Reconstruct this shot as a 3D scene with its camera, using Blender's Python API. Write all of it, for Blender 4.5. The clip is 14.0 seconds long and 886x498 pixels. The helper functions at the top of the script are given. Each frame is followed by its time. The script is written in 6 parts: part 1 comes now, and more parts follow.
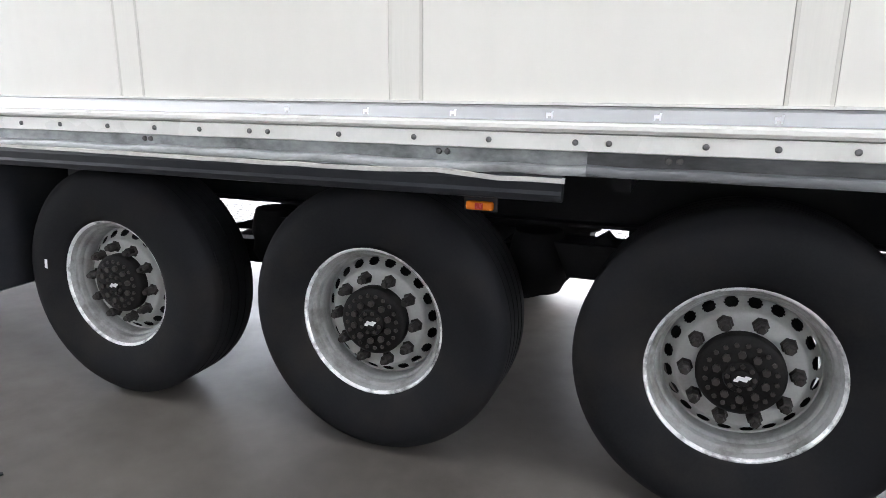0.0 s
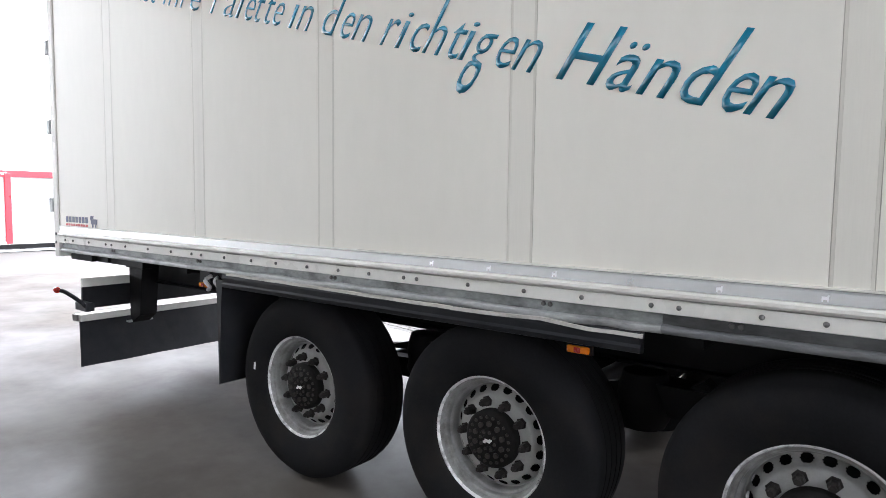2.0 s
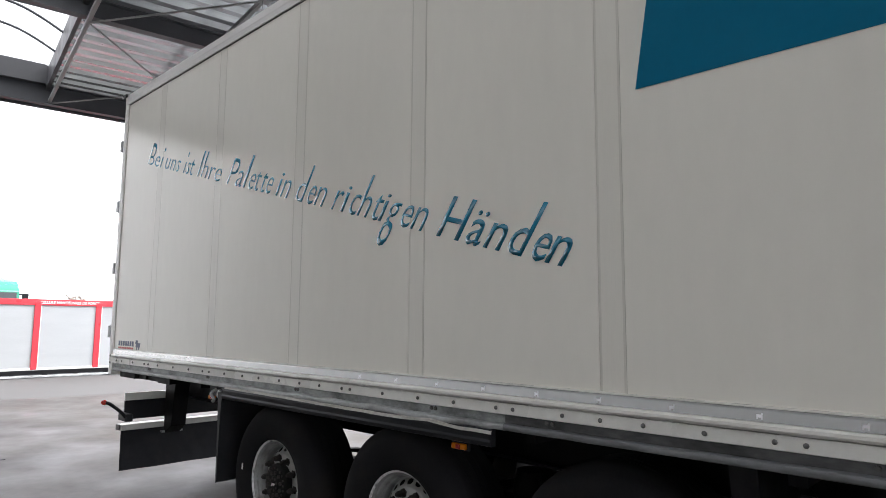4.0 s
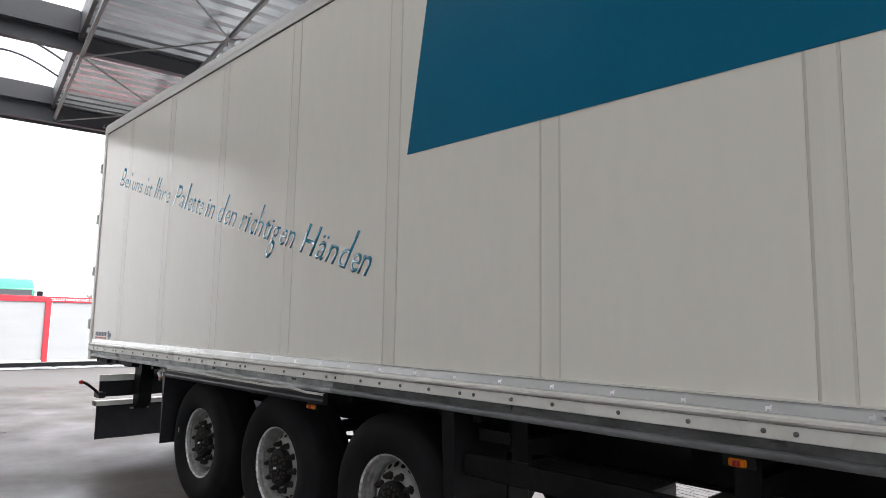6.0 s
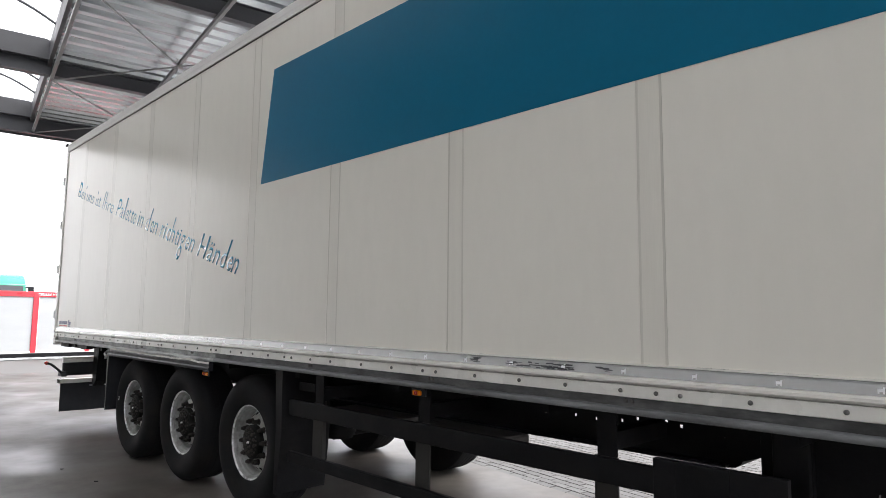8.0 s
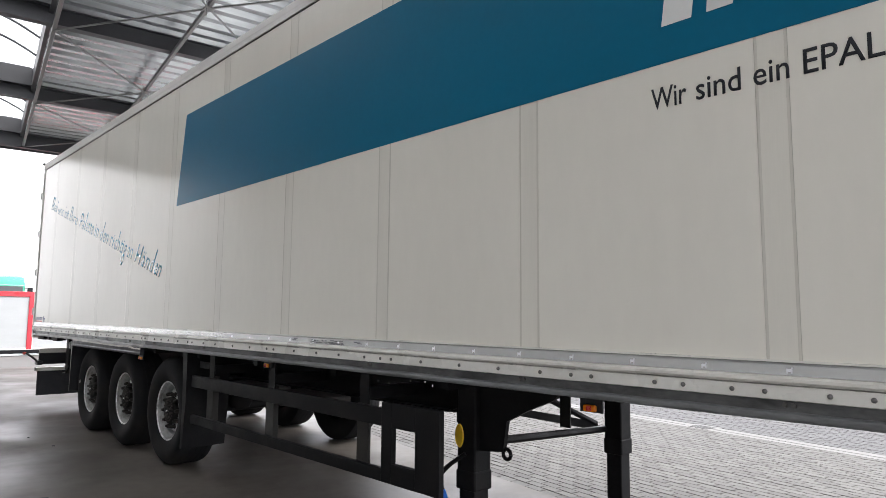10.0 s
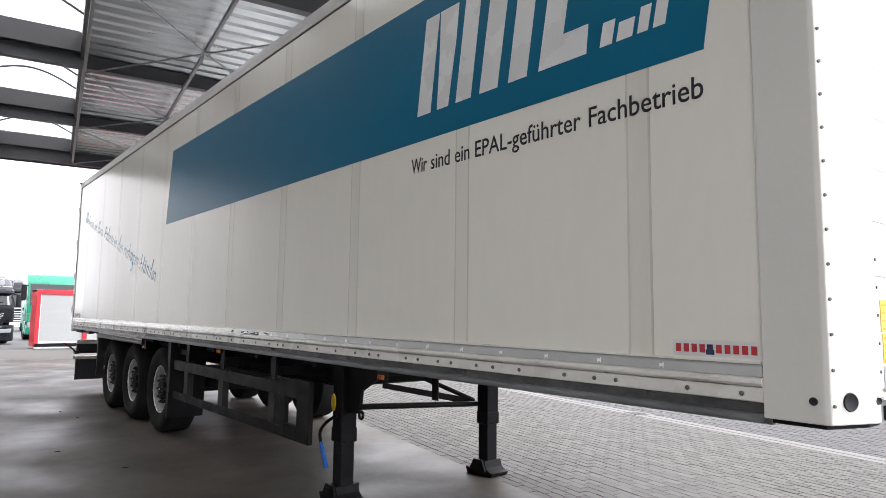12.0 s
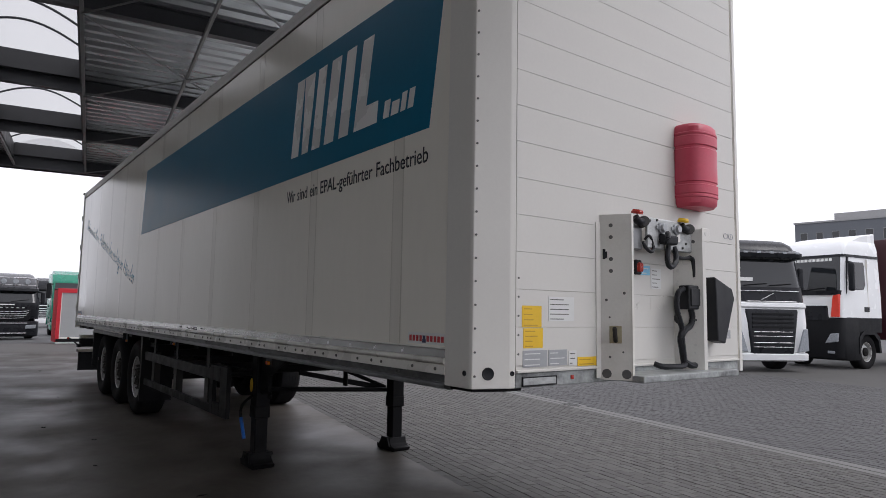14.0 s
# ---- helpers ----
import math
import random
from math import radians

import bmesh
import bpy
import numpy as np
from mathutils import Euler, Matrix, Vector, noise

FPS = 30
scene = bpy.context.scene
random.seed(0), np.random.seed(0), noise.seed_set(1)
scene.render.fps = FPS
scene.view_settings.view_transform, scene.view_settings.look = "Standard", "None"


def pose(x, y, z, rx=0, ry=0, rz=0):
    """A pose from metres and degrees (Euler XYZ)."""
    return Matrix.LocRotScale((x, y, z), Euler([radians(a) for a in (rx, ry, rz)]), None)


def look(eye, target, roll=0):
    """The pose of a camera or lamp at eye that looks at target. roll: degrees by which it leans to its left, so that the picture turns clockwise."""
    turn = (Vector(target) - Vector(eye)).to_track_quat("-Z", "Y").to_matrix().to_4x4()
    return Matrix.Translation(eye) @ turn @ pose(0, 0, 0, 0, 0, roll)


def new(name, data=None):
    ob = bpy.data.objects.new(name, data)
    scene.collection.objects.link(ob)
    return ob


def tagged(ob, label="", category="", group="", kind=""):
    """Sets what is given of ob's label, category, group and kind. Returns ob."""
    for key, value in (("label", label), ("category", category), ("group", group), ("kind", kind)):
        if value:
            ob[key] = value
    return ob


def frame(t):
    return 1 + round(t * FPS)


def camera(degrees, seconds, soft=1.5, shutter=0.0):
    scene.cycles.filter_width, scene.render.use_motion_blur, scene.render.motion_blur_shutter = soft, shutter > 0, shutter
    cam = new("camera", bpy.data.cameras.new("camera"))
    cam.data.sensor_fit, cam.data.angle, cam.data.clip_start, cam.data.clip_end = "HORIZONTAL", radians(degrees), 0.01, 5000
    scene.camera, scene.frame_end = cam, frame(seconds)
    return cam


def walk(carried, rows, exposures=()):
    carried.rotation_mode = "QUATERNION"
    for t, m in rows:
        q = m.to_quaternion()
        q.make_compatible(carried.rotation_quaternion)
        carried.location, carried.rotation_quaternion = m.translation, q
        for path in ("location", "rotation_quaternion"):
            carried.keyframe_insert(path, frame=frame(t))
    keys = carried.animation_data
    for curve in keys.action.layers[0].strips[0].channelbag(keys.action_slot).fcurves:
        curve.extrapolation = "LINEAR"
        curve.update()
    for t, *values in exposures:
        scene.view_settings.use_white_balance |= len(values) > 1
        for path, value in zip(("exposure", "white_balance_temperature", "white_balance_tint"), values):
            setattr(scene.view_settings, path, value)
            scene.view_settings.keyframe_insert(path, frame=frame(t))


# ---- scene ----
cam = camera(69.1, 14.0, soft=0.4)
PATH = [
    (0, (5.419, -2.0, 1.424), (4.725, -0.189, 0.939), 0.4),
    (0.5, (5.579, -2.002, 1.505), (4.599, -0.327, 1.024), 0.1),
    (1, (5.697, -2.094, 1.559), (4.579, -0.499, 1.101), 0.5),
    (1.5, (5.786, -2.26, 1.615), (4.611, -0.697, 1.195), 0.5),
    (2, (5.894, -2.324, 1.646), (4.682, -0.74, 1.489), 0.7),
    (2.5, (6.094, -2.264, 1.689), (4.815, -0.726, 1.701), 0.5),
    (2.7, (6.183, -2.266, 1.709), (4.866, -0.763, 1.785), 0.3),
    (4.8, (7.691, -2.48, 1.62), (6.281, -1.083, 1.862), 1.0),
    (5, (7.842, -2.39, 1.616), (6.419, -1.006, 1.856), 1.3),
    (5.5, (8.297, -2.464, 1.631), (6.88, -1.069, 1.856), 1.1),
    (6, (8.701, -2.493, 1.626), (7.281, -1.104, 1.857), 1.0),
    (6.5, (9.142, -2.467, 1.648), (7.725, -1.071, 1.857), 0.4),
    (7, (9.641, -2.501, 1.608), (8.219, -1.111, 1.827), 0.7),
    (7.5, (10.102, -2.481, 1.585), (8.678, -1.092, 1.797), 0.6),
    (8, (10.577, -2.557, 1.576), (9.156, -1.165, 1.785), 0.6),
    (10.3, (12.776, -2.558, 1.526), (11.335, -1.187, 1.734), 0.5),
    (10.5, (12.994, -2.535, 1.524), (11.539, -1.179, 1.729), 0.5),
    (11, (13.499, -2.493, 1.563), (12.021, -1.16, 1.762), 0.5),
    (11.5, (13.937, -2.401, 1.565), (12.416, -1.117, 1.761), 0.5),
    (12, (14.403, -2.42, 1.548), (12.862, -1.161, 1.747), 0.7),
    (12.5, (14.845, -2.31, 1.52), (13.287, -1.072, 1.717), 0.6),
    (13, (15.284, -2.278, 1.521), (13.705, -1.066, 1.718), 0.8),
    (13.5, (15.686, -2.196, 1.547), (14.099, -0.995, 1.745), 0.8),
    (14, (16.074, -2.115, 1.573), (14.483, -0.919, 1.768), 1.0),
]
EXPOSURE = [(0.0, 3.75, 6150, 10), (0.5, 3.7, 6150, 10), (1.0, 3.6, 6150, 10), (1.5, 3.4, 6150, 10), (2.0, 3.1, 6200, 10), (2.5, 2.75, 6250, 10), (5.0, 2.08, 6430, 10), (5.5, 2.22, 6450, 10), (6.5, 2.32, 6480, 10), (8.0, 2.34, 6500, 10), (10.5, 2.28, 6500, 10), (11.0, 2.28, 6500, 10),
            (12.0, 2.1, 6500, 11), (12.5, 1.74, 6480, 11), (13.0, 1.33, 6480, 11), (13.5, 0.97, 6450, 11), (14.0, 0.42, 6350, 13)]
walk(cam, [(t, look(eye, target, roll)) for t, eye, target, roll in PATH], EXPOSURE)

# ---- sky and sun: overcast day ----
world = bpy.data.worlds.new("overcast")
scene.world = world
world.use_nodes = True
wn, wl = world.node_tree.nodes, world.node_tree.links
sky = wn.new("ShaderNodeTexSky")
sky.sky_type, sky.sun_disc = "NISHITA", False
sky.sun_elevation, sky.sun_rotation = radians(48), radians(40)
sky.air_density, sky.dust_density, sky.ozone_density = 1.0, 4.0, 1.0
dim = wn.new("ShaderNodeVectorMath")
dim.operation = "SCALE"
dim.inputs["Scale"].default_value = 0.05
cloud = wn.new("ShaderNodeMix")
cloud.data_type = "RGBA"
cloud.inputs["Factor"].default_value = 0.9
cloud.inputs["B"].default_value = (0.98, 0.985, 1.045, 1)
wl.new(sky.outputs[0], dim.inputs[0])
wl.new(dim.outputs[0], cloud.inputs["A"])
wl.new(cloud.outputs["Result"], wn["Background"].inputs["Color"])
wn["Background"].inputs["Strength"].default_value = 1.0
sun_data = bpy.data.lights.new("sun", "SUN")
sun_data.energy, sun_data.angle, sun_data.color = 0.7, radians(25), (1.0, 0.99, 0.975)
sun_lamp = new("sun", sun_data)
sun_lamp.matrix_world = look((20, 16, 30), (0, 0, 0))


# ---- materials ----
def material(name, colour, rough=0.5, metal=0.0, spread=0.12, scale=6.0, fine=90.0, bump=0.05, coat=0.0, dirt=None, dirt_amount=0.0, per_piece=0.0, stretch=(1, 1, 1), rough_spread=0.1, spec=0.5):
    """Two scales of variation in colour, roughness and relief; optional dirt with its own shape; optional change from piece to piece."""
    m = bpy.data.materials.new(name)
    m.use_nodes = True
    n, l = m.node_tree.nodes, m.node_tree.links
    b = n["Principled BSDF"]
    tc, mp = n.new("ShaderNodeTexCoord"), n.new("ShaderNodeMapping")
    mp.inputs["Scale"].default_value = stretch
    l.new(tc.outputs["Object"], mp.inputs["Vector"])
    big, small = n.new("ShaderNodeTexNoise"), n.new("ShaderNodeTexNoise")
    big.inputs["Scale"].default_value, big.inputs["Detail"].default_value = scale, 6
    small.inputs["Scale"].default_value, small.inputs["Detail"].default_value = fine, 3
    l.new(mp.outputs[0], big.inputs["Vector"])
    l.new(mp.outputs[0], small.inputs["Vector"])
    add = n.new("ShaderNodeMath")
    add.operation = "ADD"
    half = n.new("ShaderNodeMath")
    half.operation = "MULTIPLY"
    half.inputs[1].default_value = 0.5
    l.new(small.outputs["Fac"], half.inputs[0])
    l.new(big.outputs["Fac"], add.inputs[0])
    l.new(half.outputs[0], add.inputs[1])
    ramp = n.new("ShaderNodeMapRange")
    ramp.inputs["From Min"].default_value, ramp.inputs["From Max"].default_value = 0.45, 1.05
    ramp.inputs["To Min"].default_value, ramp.inputs["To Max"].default_value = 1 - spread, 1 + spread
    l.new(add.outputs[0], ramp.inputs["Value"])
    value = ramp.outputs[0]
    if per_piece:
        info = n.new("ShaderNodeObjectInfo")
        geo = n.new("ShaderNodeNewGeometry")
        both = n.new("ShaderNodeMath")
        both.operation = "ADD"
        l.new(info.outputs["Random"], both.inputs[0])
        l.new(geo.outputs["Random Per Island"], both.inputs[1])
        wrap = n.new("ShaderNodeMath")
        wrap.operation = "FRACT"
        l.new(both.outputs[0], wrap.inputs[0])
        r2 = n.new("ShaderNodeMapRange")
        r2.inputs["To Min"].default_value, r2.inputs["To Max"].default_value = 1 - per_piece, 1 + per_piece
        l.new(wrap.outputs[0], r2.inputs["Value"])
        mul = n.new("ShaderNodeMath")
        mul.operation = "MULTIPLY"
        l.new(value, mul.inputs[0])
        l.new(r2.outputs[0], mul.inputs[1])
        value = mul.outputs[0]
    tint = n.new("ShaderNodeVectorMath")
    tint.operation = "SCALE"
    tint.inputs[0].default_value = colour
    l.new(value, tint.inputs["Scale"])
    out = tint.outputs[0]
    if dirt:
        spots = n.new("ShaderNodeTexNoise")
        spots.inputs["Scale"].default_value, spots.inputs["Detail"].default_value = scale * 0.6, 9
        spots.inputs["Roughness"].default_value = 0.65
        l.new(mp.outputs[0], spots.inputs["Vector"])
        cut = n.new("ShaderNodeMapRange")
        cut.inputs["From Min"].default_value, cut.inputs["From Max"].default_value = 0.48, 0.72
        cut.inputs["To Max"].default_value = dirt_amount
        l.new(spots.outputs["Fac"], cut.inputs["Value"])
        mix = n.new("ShaderNodeMix")
        mix.data_type = "RGBA"
        l.new(cut.outputs[0], mix.inputs["Factor"])
        l.new(out, mix.inputs["A"])
        mix.inputs["B"].default_value = (*dirt, 1)
        out = mix.outputs["Result"]
    l.new(out, b.inputs["Base Color"])
    rr = n.new("ShaderNodeMapRange")
    rr.inputs["From Min"].default_value, rr.inputs["From Max"].default_value = 0.3, 0.7
    rr.inputs["To Min"].default_value, rr.inputs["To Max"].default_value = max(0.02, rough - rough_spread), min(1, rough + rough_spread)
    l.new(big.outputs["Fac"], rr.inputs["Value"])
    l.new(rr.outputs[0], b.inputs["Roughness"])
    b.inputs["Metallic"].default_value = metal
    b.inputs["Coat Weight"].default_value = coat
    b.inputs["Coat Roughness"].default_value = 0.08
    b.inputs["Specular IOR Level"].default_value = spec
    if bump:
        bp = n.new("ShaderNodeBump")
        bp.inputs["Strength"].default_value, bp.inputs["Distance"].default_value = bump, 0.01
        l.new(add.outputs[0], bp.inputs["Height"])
        l.new(bp.outputs[0], b.inputs["Normal"])
    return m


def glass_dark(name, colour):
    m = bpy.data.materials.new(name)
    m.use_nodes = True
    b = m.node_tree.nodes["Principled BSDF"]
    b.inputs["Base Color"].default_value = (*colour, 1)
    b.inputs["Roughness"].default_value = 0.04
    b.inputs["Specular IOR Level"].default_value = 0.6
    return m


M = {}
M["panel"] = material("cream_white_laminate", (0.83, 0.80, 0.722), 0.16, spread=0.035, scale=0.7, fine=14, bump=0.006, dirt=(0.5, 0.47, 0.4), dirt_amount=0.12, stretch=(1, 1, 0.3), rough_spread=0.05, spec=0.35)
M["joint_edge"] = material("dirty_joint_edge", (0.68, 0.65, 0.575), 0.2, spread=0.1, scale=1.5, fine=30, bump=0.02, dirt=(0.5, 0.46, 0.38), dirt_amount=0.5, stretch=(8, 1, 0.25))
M["joint"] = material("joint_strip_laminate", (0.795, 0.766, 0.688), 0.13, spread=0.04, scale=1.2, fine=30, bump=0.02, dirt=(0.4, 0.37, 0.31), dirt_amount=0.2, stretch=(6, 1, 0.3))
M["groove"] = material("dark_joint_sealant", (0.45, 0.41, 0.35), 0.7, spread=0.5, scale=3, stretch=(1, 1, 0.6))
M["blue"] = material("petrol_blue_film", (0.003, 0.133, 0.238), 0.34, spread=0.06, scale=1.2, fine=25, bump=0.0, rough_spread=0.03, spec=0.2)
M["lettering_blue"] = material("petrol_lettering_film", (0.012, 0.16, 0.25), 0.14, spread=0.05, scale=9, bump=0.0, spec=0.5)
M["lettering_dark"] = material("dark_grey_lettering_film", (0.024, 0.026, 0.031), 0.42, spread=0.1, scale=9, bump=0.0, spec=0.2)
M["lettering_white"] = material("white_lettering_film", (0.78, 0.78, 0.76), 0.28, spread=0.03, scale=4)
M["lettering_red"] = material("red_lettering_film", (0.5, 0.03, 0.04), 0.35, spread=0.1, scale=9)
M["lettering_navy"] = material("navy_lettering_film", (0.02, 0.03, 0.09), 0.35, spread=0.1, scale=9)
M["top_rail"] = material("pale_anodised_roof_edge", (0.62, 0.605, 0.575), 0.42, metal=0.1, spread=0.03, scale=1.5, fine=60, bump=0.01, stretch=(0.3, 1, 1))
M["white_paint"] = material("white_painted_metal", (0.76, 0.745, 0.69), 0.3, spread=0.05, scale=3, fine=60, bump=0.03, dirt=(0.35, 0.33, 0.29), dirt_amount=0.3)
# Front boards' white lowered below the panels: missing shade put into their colour.
M["front_white"] = material("toned_down_white_front_board", (0.66, 0.642, 0.6), 0.42, spread=0.03, scale=2, fine=50, bump=0.02, dirt=(0.68, 0.66, 0.61), dirt_amount=0.1)
# Same white kept lighter here, so the corner's side plate stays bright.
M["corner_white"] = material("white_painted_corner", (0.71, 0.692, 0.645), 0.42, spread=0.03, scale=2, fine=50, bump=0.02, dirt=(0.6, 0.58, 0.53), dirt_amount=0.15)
M["aluminium"] = material("brushed_aluminium_strip", (0.63, 0.63, 0.625), 0.13, metal=0.7, spread=0.08, scale=3, fine=160, bump=0.02, stretch=(0.15, 1, 3), dirt=(0.45, 0.44, 0.42), dirt_amount=0.25)
M["galvanised"] = material("dirty_galvanised_steel", (0.48, 0.49, 0.485), 0.48, metal=0.4, spread=0.25, scale=7, fine=60, bump=0.1, stretch=(0.6, 1, 1.6), dirt=(0.13, 0.13, 0.125), dirt_amount=0.85)
M["rail_dark"] = material("grimy_zinc_channel", (0.33, 0.345, 0.34), 0.5, metal=0.2, spread=0.45, scale=7, fine=45, bump=0.1, stretch=(0.7, 1, 1.2), dirt=(0.04, 0.04, 0.04), dirt_amount=1.0)
M["rail_black"] = material("darker_zinc_channel", (0.12, 0.122, 0.122), 0.45, spread=0.5, scale=6, fine=40, bump=0.1, stretch=(0.6, 1, 1.6), dirt=(0.014, 0.014, 0.014), dirt_amount=0.8, spec=0.3)
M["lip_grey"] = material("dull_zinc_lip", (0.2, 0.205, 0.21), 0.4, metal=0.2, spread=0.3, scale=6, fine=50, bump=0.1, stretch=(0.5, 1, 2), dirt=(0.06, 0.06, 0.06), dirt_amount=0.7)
M["strip_cream"] = material("weathered_cream_strip", (0.5, 0.48, 0.44), 0.5, spread=0.15, scale=9, fine=70, bump=0.08, dirt=(0.2, 0.19, 0.17), dirt_amount=0.7)
M["box_grey"] = material("dusty_grey_tray", (0.11, 0.105, 0.097), 0.6, spread=0.2, scale=6, fine=60, dirt=(0.05, 0.046, 0.04), dirt_amount=0.5)
M["emblem"] = material("faint_pale_emblem_film", (0.63, 0.64, 0.65), 0.35, spread=0.05, scale=9)
M["post_grey"] = material("dirty_grey_guard_post", (0.022, 0.0215, 0.02), 0.55, spread=0.25, scale=6, fine=80, dirt=(0.03, 0.027, 0.024), dirt_amount=0.6, spec=0.3)
M["plate_grey"] = material("pale_painted_plate", (0.74, 0.72, 0.67), 0.45, spread=0.06, scale=6, fine=80, dirt=(0.4, 0.34, 0.25), dirt_amount=0.25)
M["eye_plate"] = material("yellowed_zinc_plate", (0.42, 0.37, 0.24), 0.5, spread=0.15, scale=20, dirt=(0.2, 0.14, 0.07), dirt_amount=0.6)
M["rivet"] = material("dull_zinc_rivet", (0.13, 0.125, 0.12), 0.5, metal=0.4, spread=0.2, scale=30)
M["rivet_dark"] = material("dark_zinc_screw", (0.05, 0.048, 0.045), 0.5, metal=0.3, spread=0.2, scale=30)
M["black_frame"] = material("black_painted_chassis", (0.0085, 0.0085, 0.0095), 0.5, spread=0.3, scale=8, fine=90, bump=0.08, dirt=(0.02, 0.0185, 0.017), dirt_amount=0.5, spec=0.1)
M["black_plastic"] = material("black_plastic", (0.02, 0.021, 0.024), 0.42, spread=0.2, scale=10, fine=120, bump=0.05, dirt=(0.035, 0.034, 0.033), dirt_amount=0.4, spec=0.2)
M["rubber"] = material("tyre_rubber", (0.0125, 0.0127, 0.0138), 0.75, spread=0.3, scale=5, fine=110, bump=0.06, dirt=(0.026, 0.022, 0.019), dirt_amount=0.6, spec=0.08)
M["rim"] = material("silver_painted_rim", (0.42, 0.42, 0.405), 0.4, metal=0.1, spread=0.1, scale=12, fine=120, bump=0.05, dirt=(0.18, 0.15, 0.125), dirt_amount=0.5)
M["barrel"] = material("dark_mottled_rim_barrel", (0.3, 0.3, 0.29), 0.4, metal=0.1, spread=0.15, scale=14, fine=120, bump=0.05, dirt=(0.07, 0.06, 0.05), dirt_amount=0.8)
M["rim_lip"] = material("worn_rim_lip", (0.72, 0.72, 0.71), 0.3, metal=0.15, spread=0.12, scale=20, dirt=(0.05, 0.042, 0.038), dirt_amount=1.0)
M["hub"] = material("greasy_black_hub", (0.011, 0.0105, 0.01), 0.6, spread=0.4, scale=30, fine=160, bump=0.15, dirt=(0.018, 0.015, 0.013), dirt_amount=0.5, spec=0.1)
M["stud"] = material("rusty_hub_stud", (0.035, 0.03, 0.026), 0.6, spread=0.35, scale=60, fine=260, bump=0.1, spec=0.3)
M["nut"] = material("rusty_wheel_nut", (0.028, 0.025, 0.023), 0.6, metal=0.1, spread=0.35, scale=60, fine=260, bump=0.2, dirt=(0.035, 0.026, 0.02), dirt_amount=0.5, spec=0.2)
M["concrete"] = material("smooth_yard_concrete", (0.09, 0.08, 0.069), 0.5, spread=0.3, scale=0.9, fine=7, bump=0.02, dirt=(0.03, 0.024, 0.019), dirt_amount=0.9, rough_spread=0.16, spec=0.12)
M["brick"] = material("grey_paving_brick", (0.108, 0.104, 0.099), 0.75, spread=0.16, scale=0.5, fine=60, bump=0.12, per_piece=0.13, spec=0.15)
M["brick_dark"] = material("dark_grey_paving_brick", (0.092, 0.09, 0.09), 0.75, spread=0.12, scale=0.4, fine=60, bump=0.12, per_piece=0.1, spec=0.2)
M["pave_base"] = material("paving_joint_sand", (0.07, 0.067, 0.063), 0.9, spread=0.2, scale=2, fine=60)
M["gutter"] = material("pale_gutter_concrete", (0.14, 0.136, 0.129), 0.7, spread=0.12, scale=1.5, fine=40, per_piece=0.08)
M["asphalt"] = material("worn_asphalt", (0.095, 0.095, 0.096), 0.85, spread=0.2, scale=0.35, fine=90, bump=0.3, dirt=(0.14, 0.138, 0.132), dirt_amount=0.5)
M["roof_sheet"] = material("galvanised_roof_sheet", (0.5, 0.53, 0.56), 0.23, metal=0.66, rough_spread=0.03, spread=0.3, scale=1.4, fine=9, bump=0.0, dirt=(0.3, 0.315, 0.33), dirt_amount=0.5, stretch=(3, 0.2, 1))
M["beam"] = material("dark_grey_steel_beam", (0.058, 0.06, 0.068), 0.5, spread=0.15, scale=2, fine=40)
M["strut"] = material("pale_grey_steel_strut", (0.2, 0.2, 0.205), 0.5, metal=0.2, spread=0.12, scale=4, fine=50)
M["kerb"] = material("grey_rooflight_kerb", (0.055, 0.055, 0.06), 0.5, spread=0.12, scale=3, fine=40)
# Pale so that the unseen back walls bounce light onto the trailer side.
M["wall"] = material("pale_unseen_bounce_wall", (0.66, 0.66, 0.64), 0.6, spread=0.08, scale=0.6, fine=20)
M["red"] = material("signal_red_paint", (0.56, 0.022, 0.035), 0.35, spread=0.08, scale=3, fine=50)
M["orange_red"] = material("bright_red_film", (0.75, 0.05, 0.025), 0.35, spread=0.06, scale=8)
M["maroon"] = material("dark_maroon_body_paint", (0.05, 0.012, 0.018), 0.4, spread=0.1, scale=2, fine=40)
M["red_box"] = material("faded_red_plastic", (0.58, 0.065, 0.11), 0.45, spread=0.08, scale=5, fine=60, bump=0.04, dirt=(0.55, 0.2, 0.22), dirt_amount=0.35)
M["shutter"] = material("pale_grey_shutter", (0.36, 0.37, 0.37), 0.4, spread=0.05, scale=1, fine=20, stretch=(1, 1, 4))
M["green"] = material("green_cab_paint", (0.005, 0.2, 0.12), 0.25, spread=0.06, scale=2)
M["cab_black"] = material("black_cab_paint", (0.013, 0.014, 0.017), 0.3, spread=0.1, scale=3, spec=0.2)
M["cab_slate"] = material("dark_grey_roof_paint", (0.07, 0.072, 0.078), 0.3, spread=0.1, scale=3)
M["cab_white"] = material("white_cab_paint", (0.78, 0.79, 0.79), 0.22, spread=0.03, scale=2)
M["cab_grey"] = material("dark_grey_cab_plastic", (0.011, 0.0115, 0.013), 0.55, spread=0.15, scale=6, spec=0.15)
M["silver"] = material("silver_trim", (0.55, 0.55, 0.56), 0.3, metal=0.7, spread=0.1, scale=8)
M["screen"] = glass_dark("dark_vehicle_glass", (0.012, 0.014, 0.016))
M["amber"] = material("amber_lamp_plastic", (0.75, 0.2, 0.01), 0.2, spread=0.1, scale=60)
M["lens_red"] = material("red_lamp_plastic", (0.4, 0.03, 0.02), 0.25, spread=0.1, scale=60)
M["lens_clear"] = material("clear_headlamp_plastic", (0.3, 0.32, 0.34), 0.1, spread=0.3, scale=40)
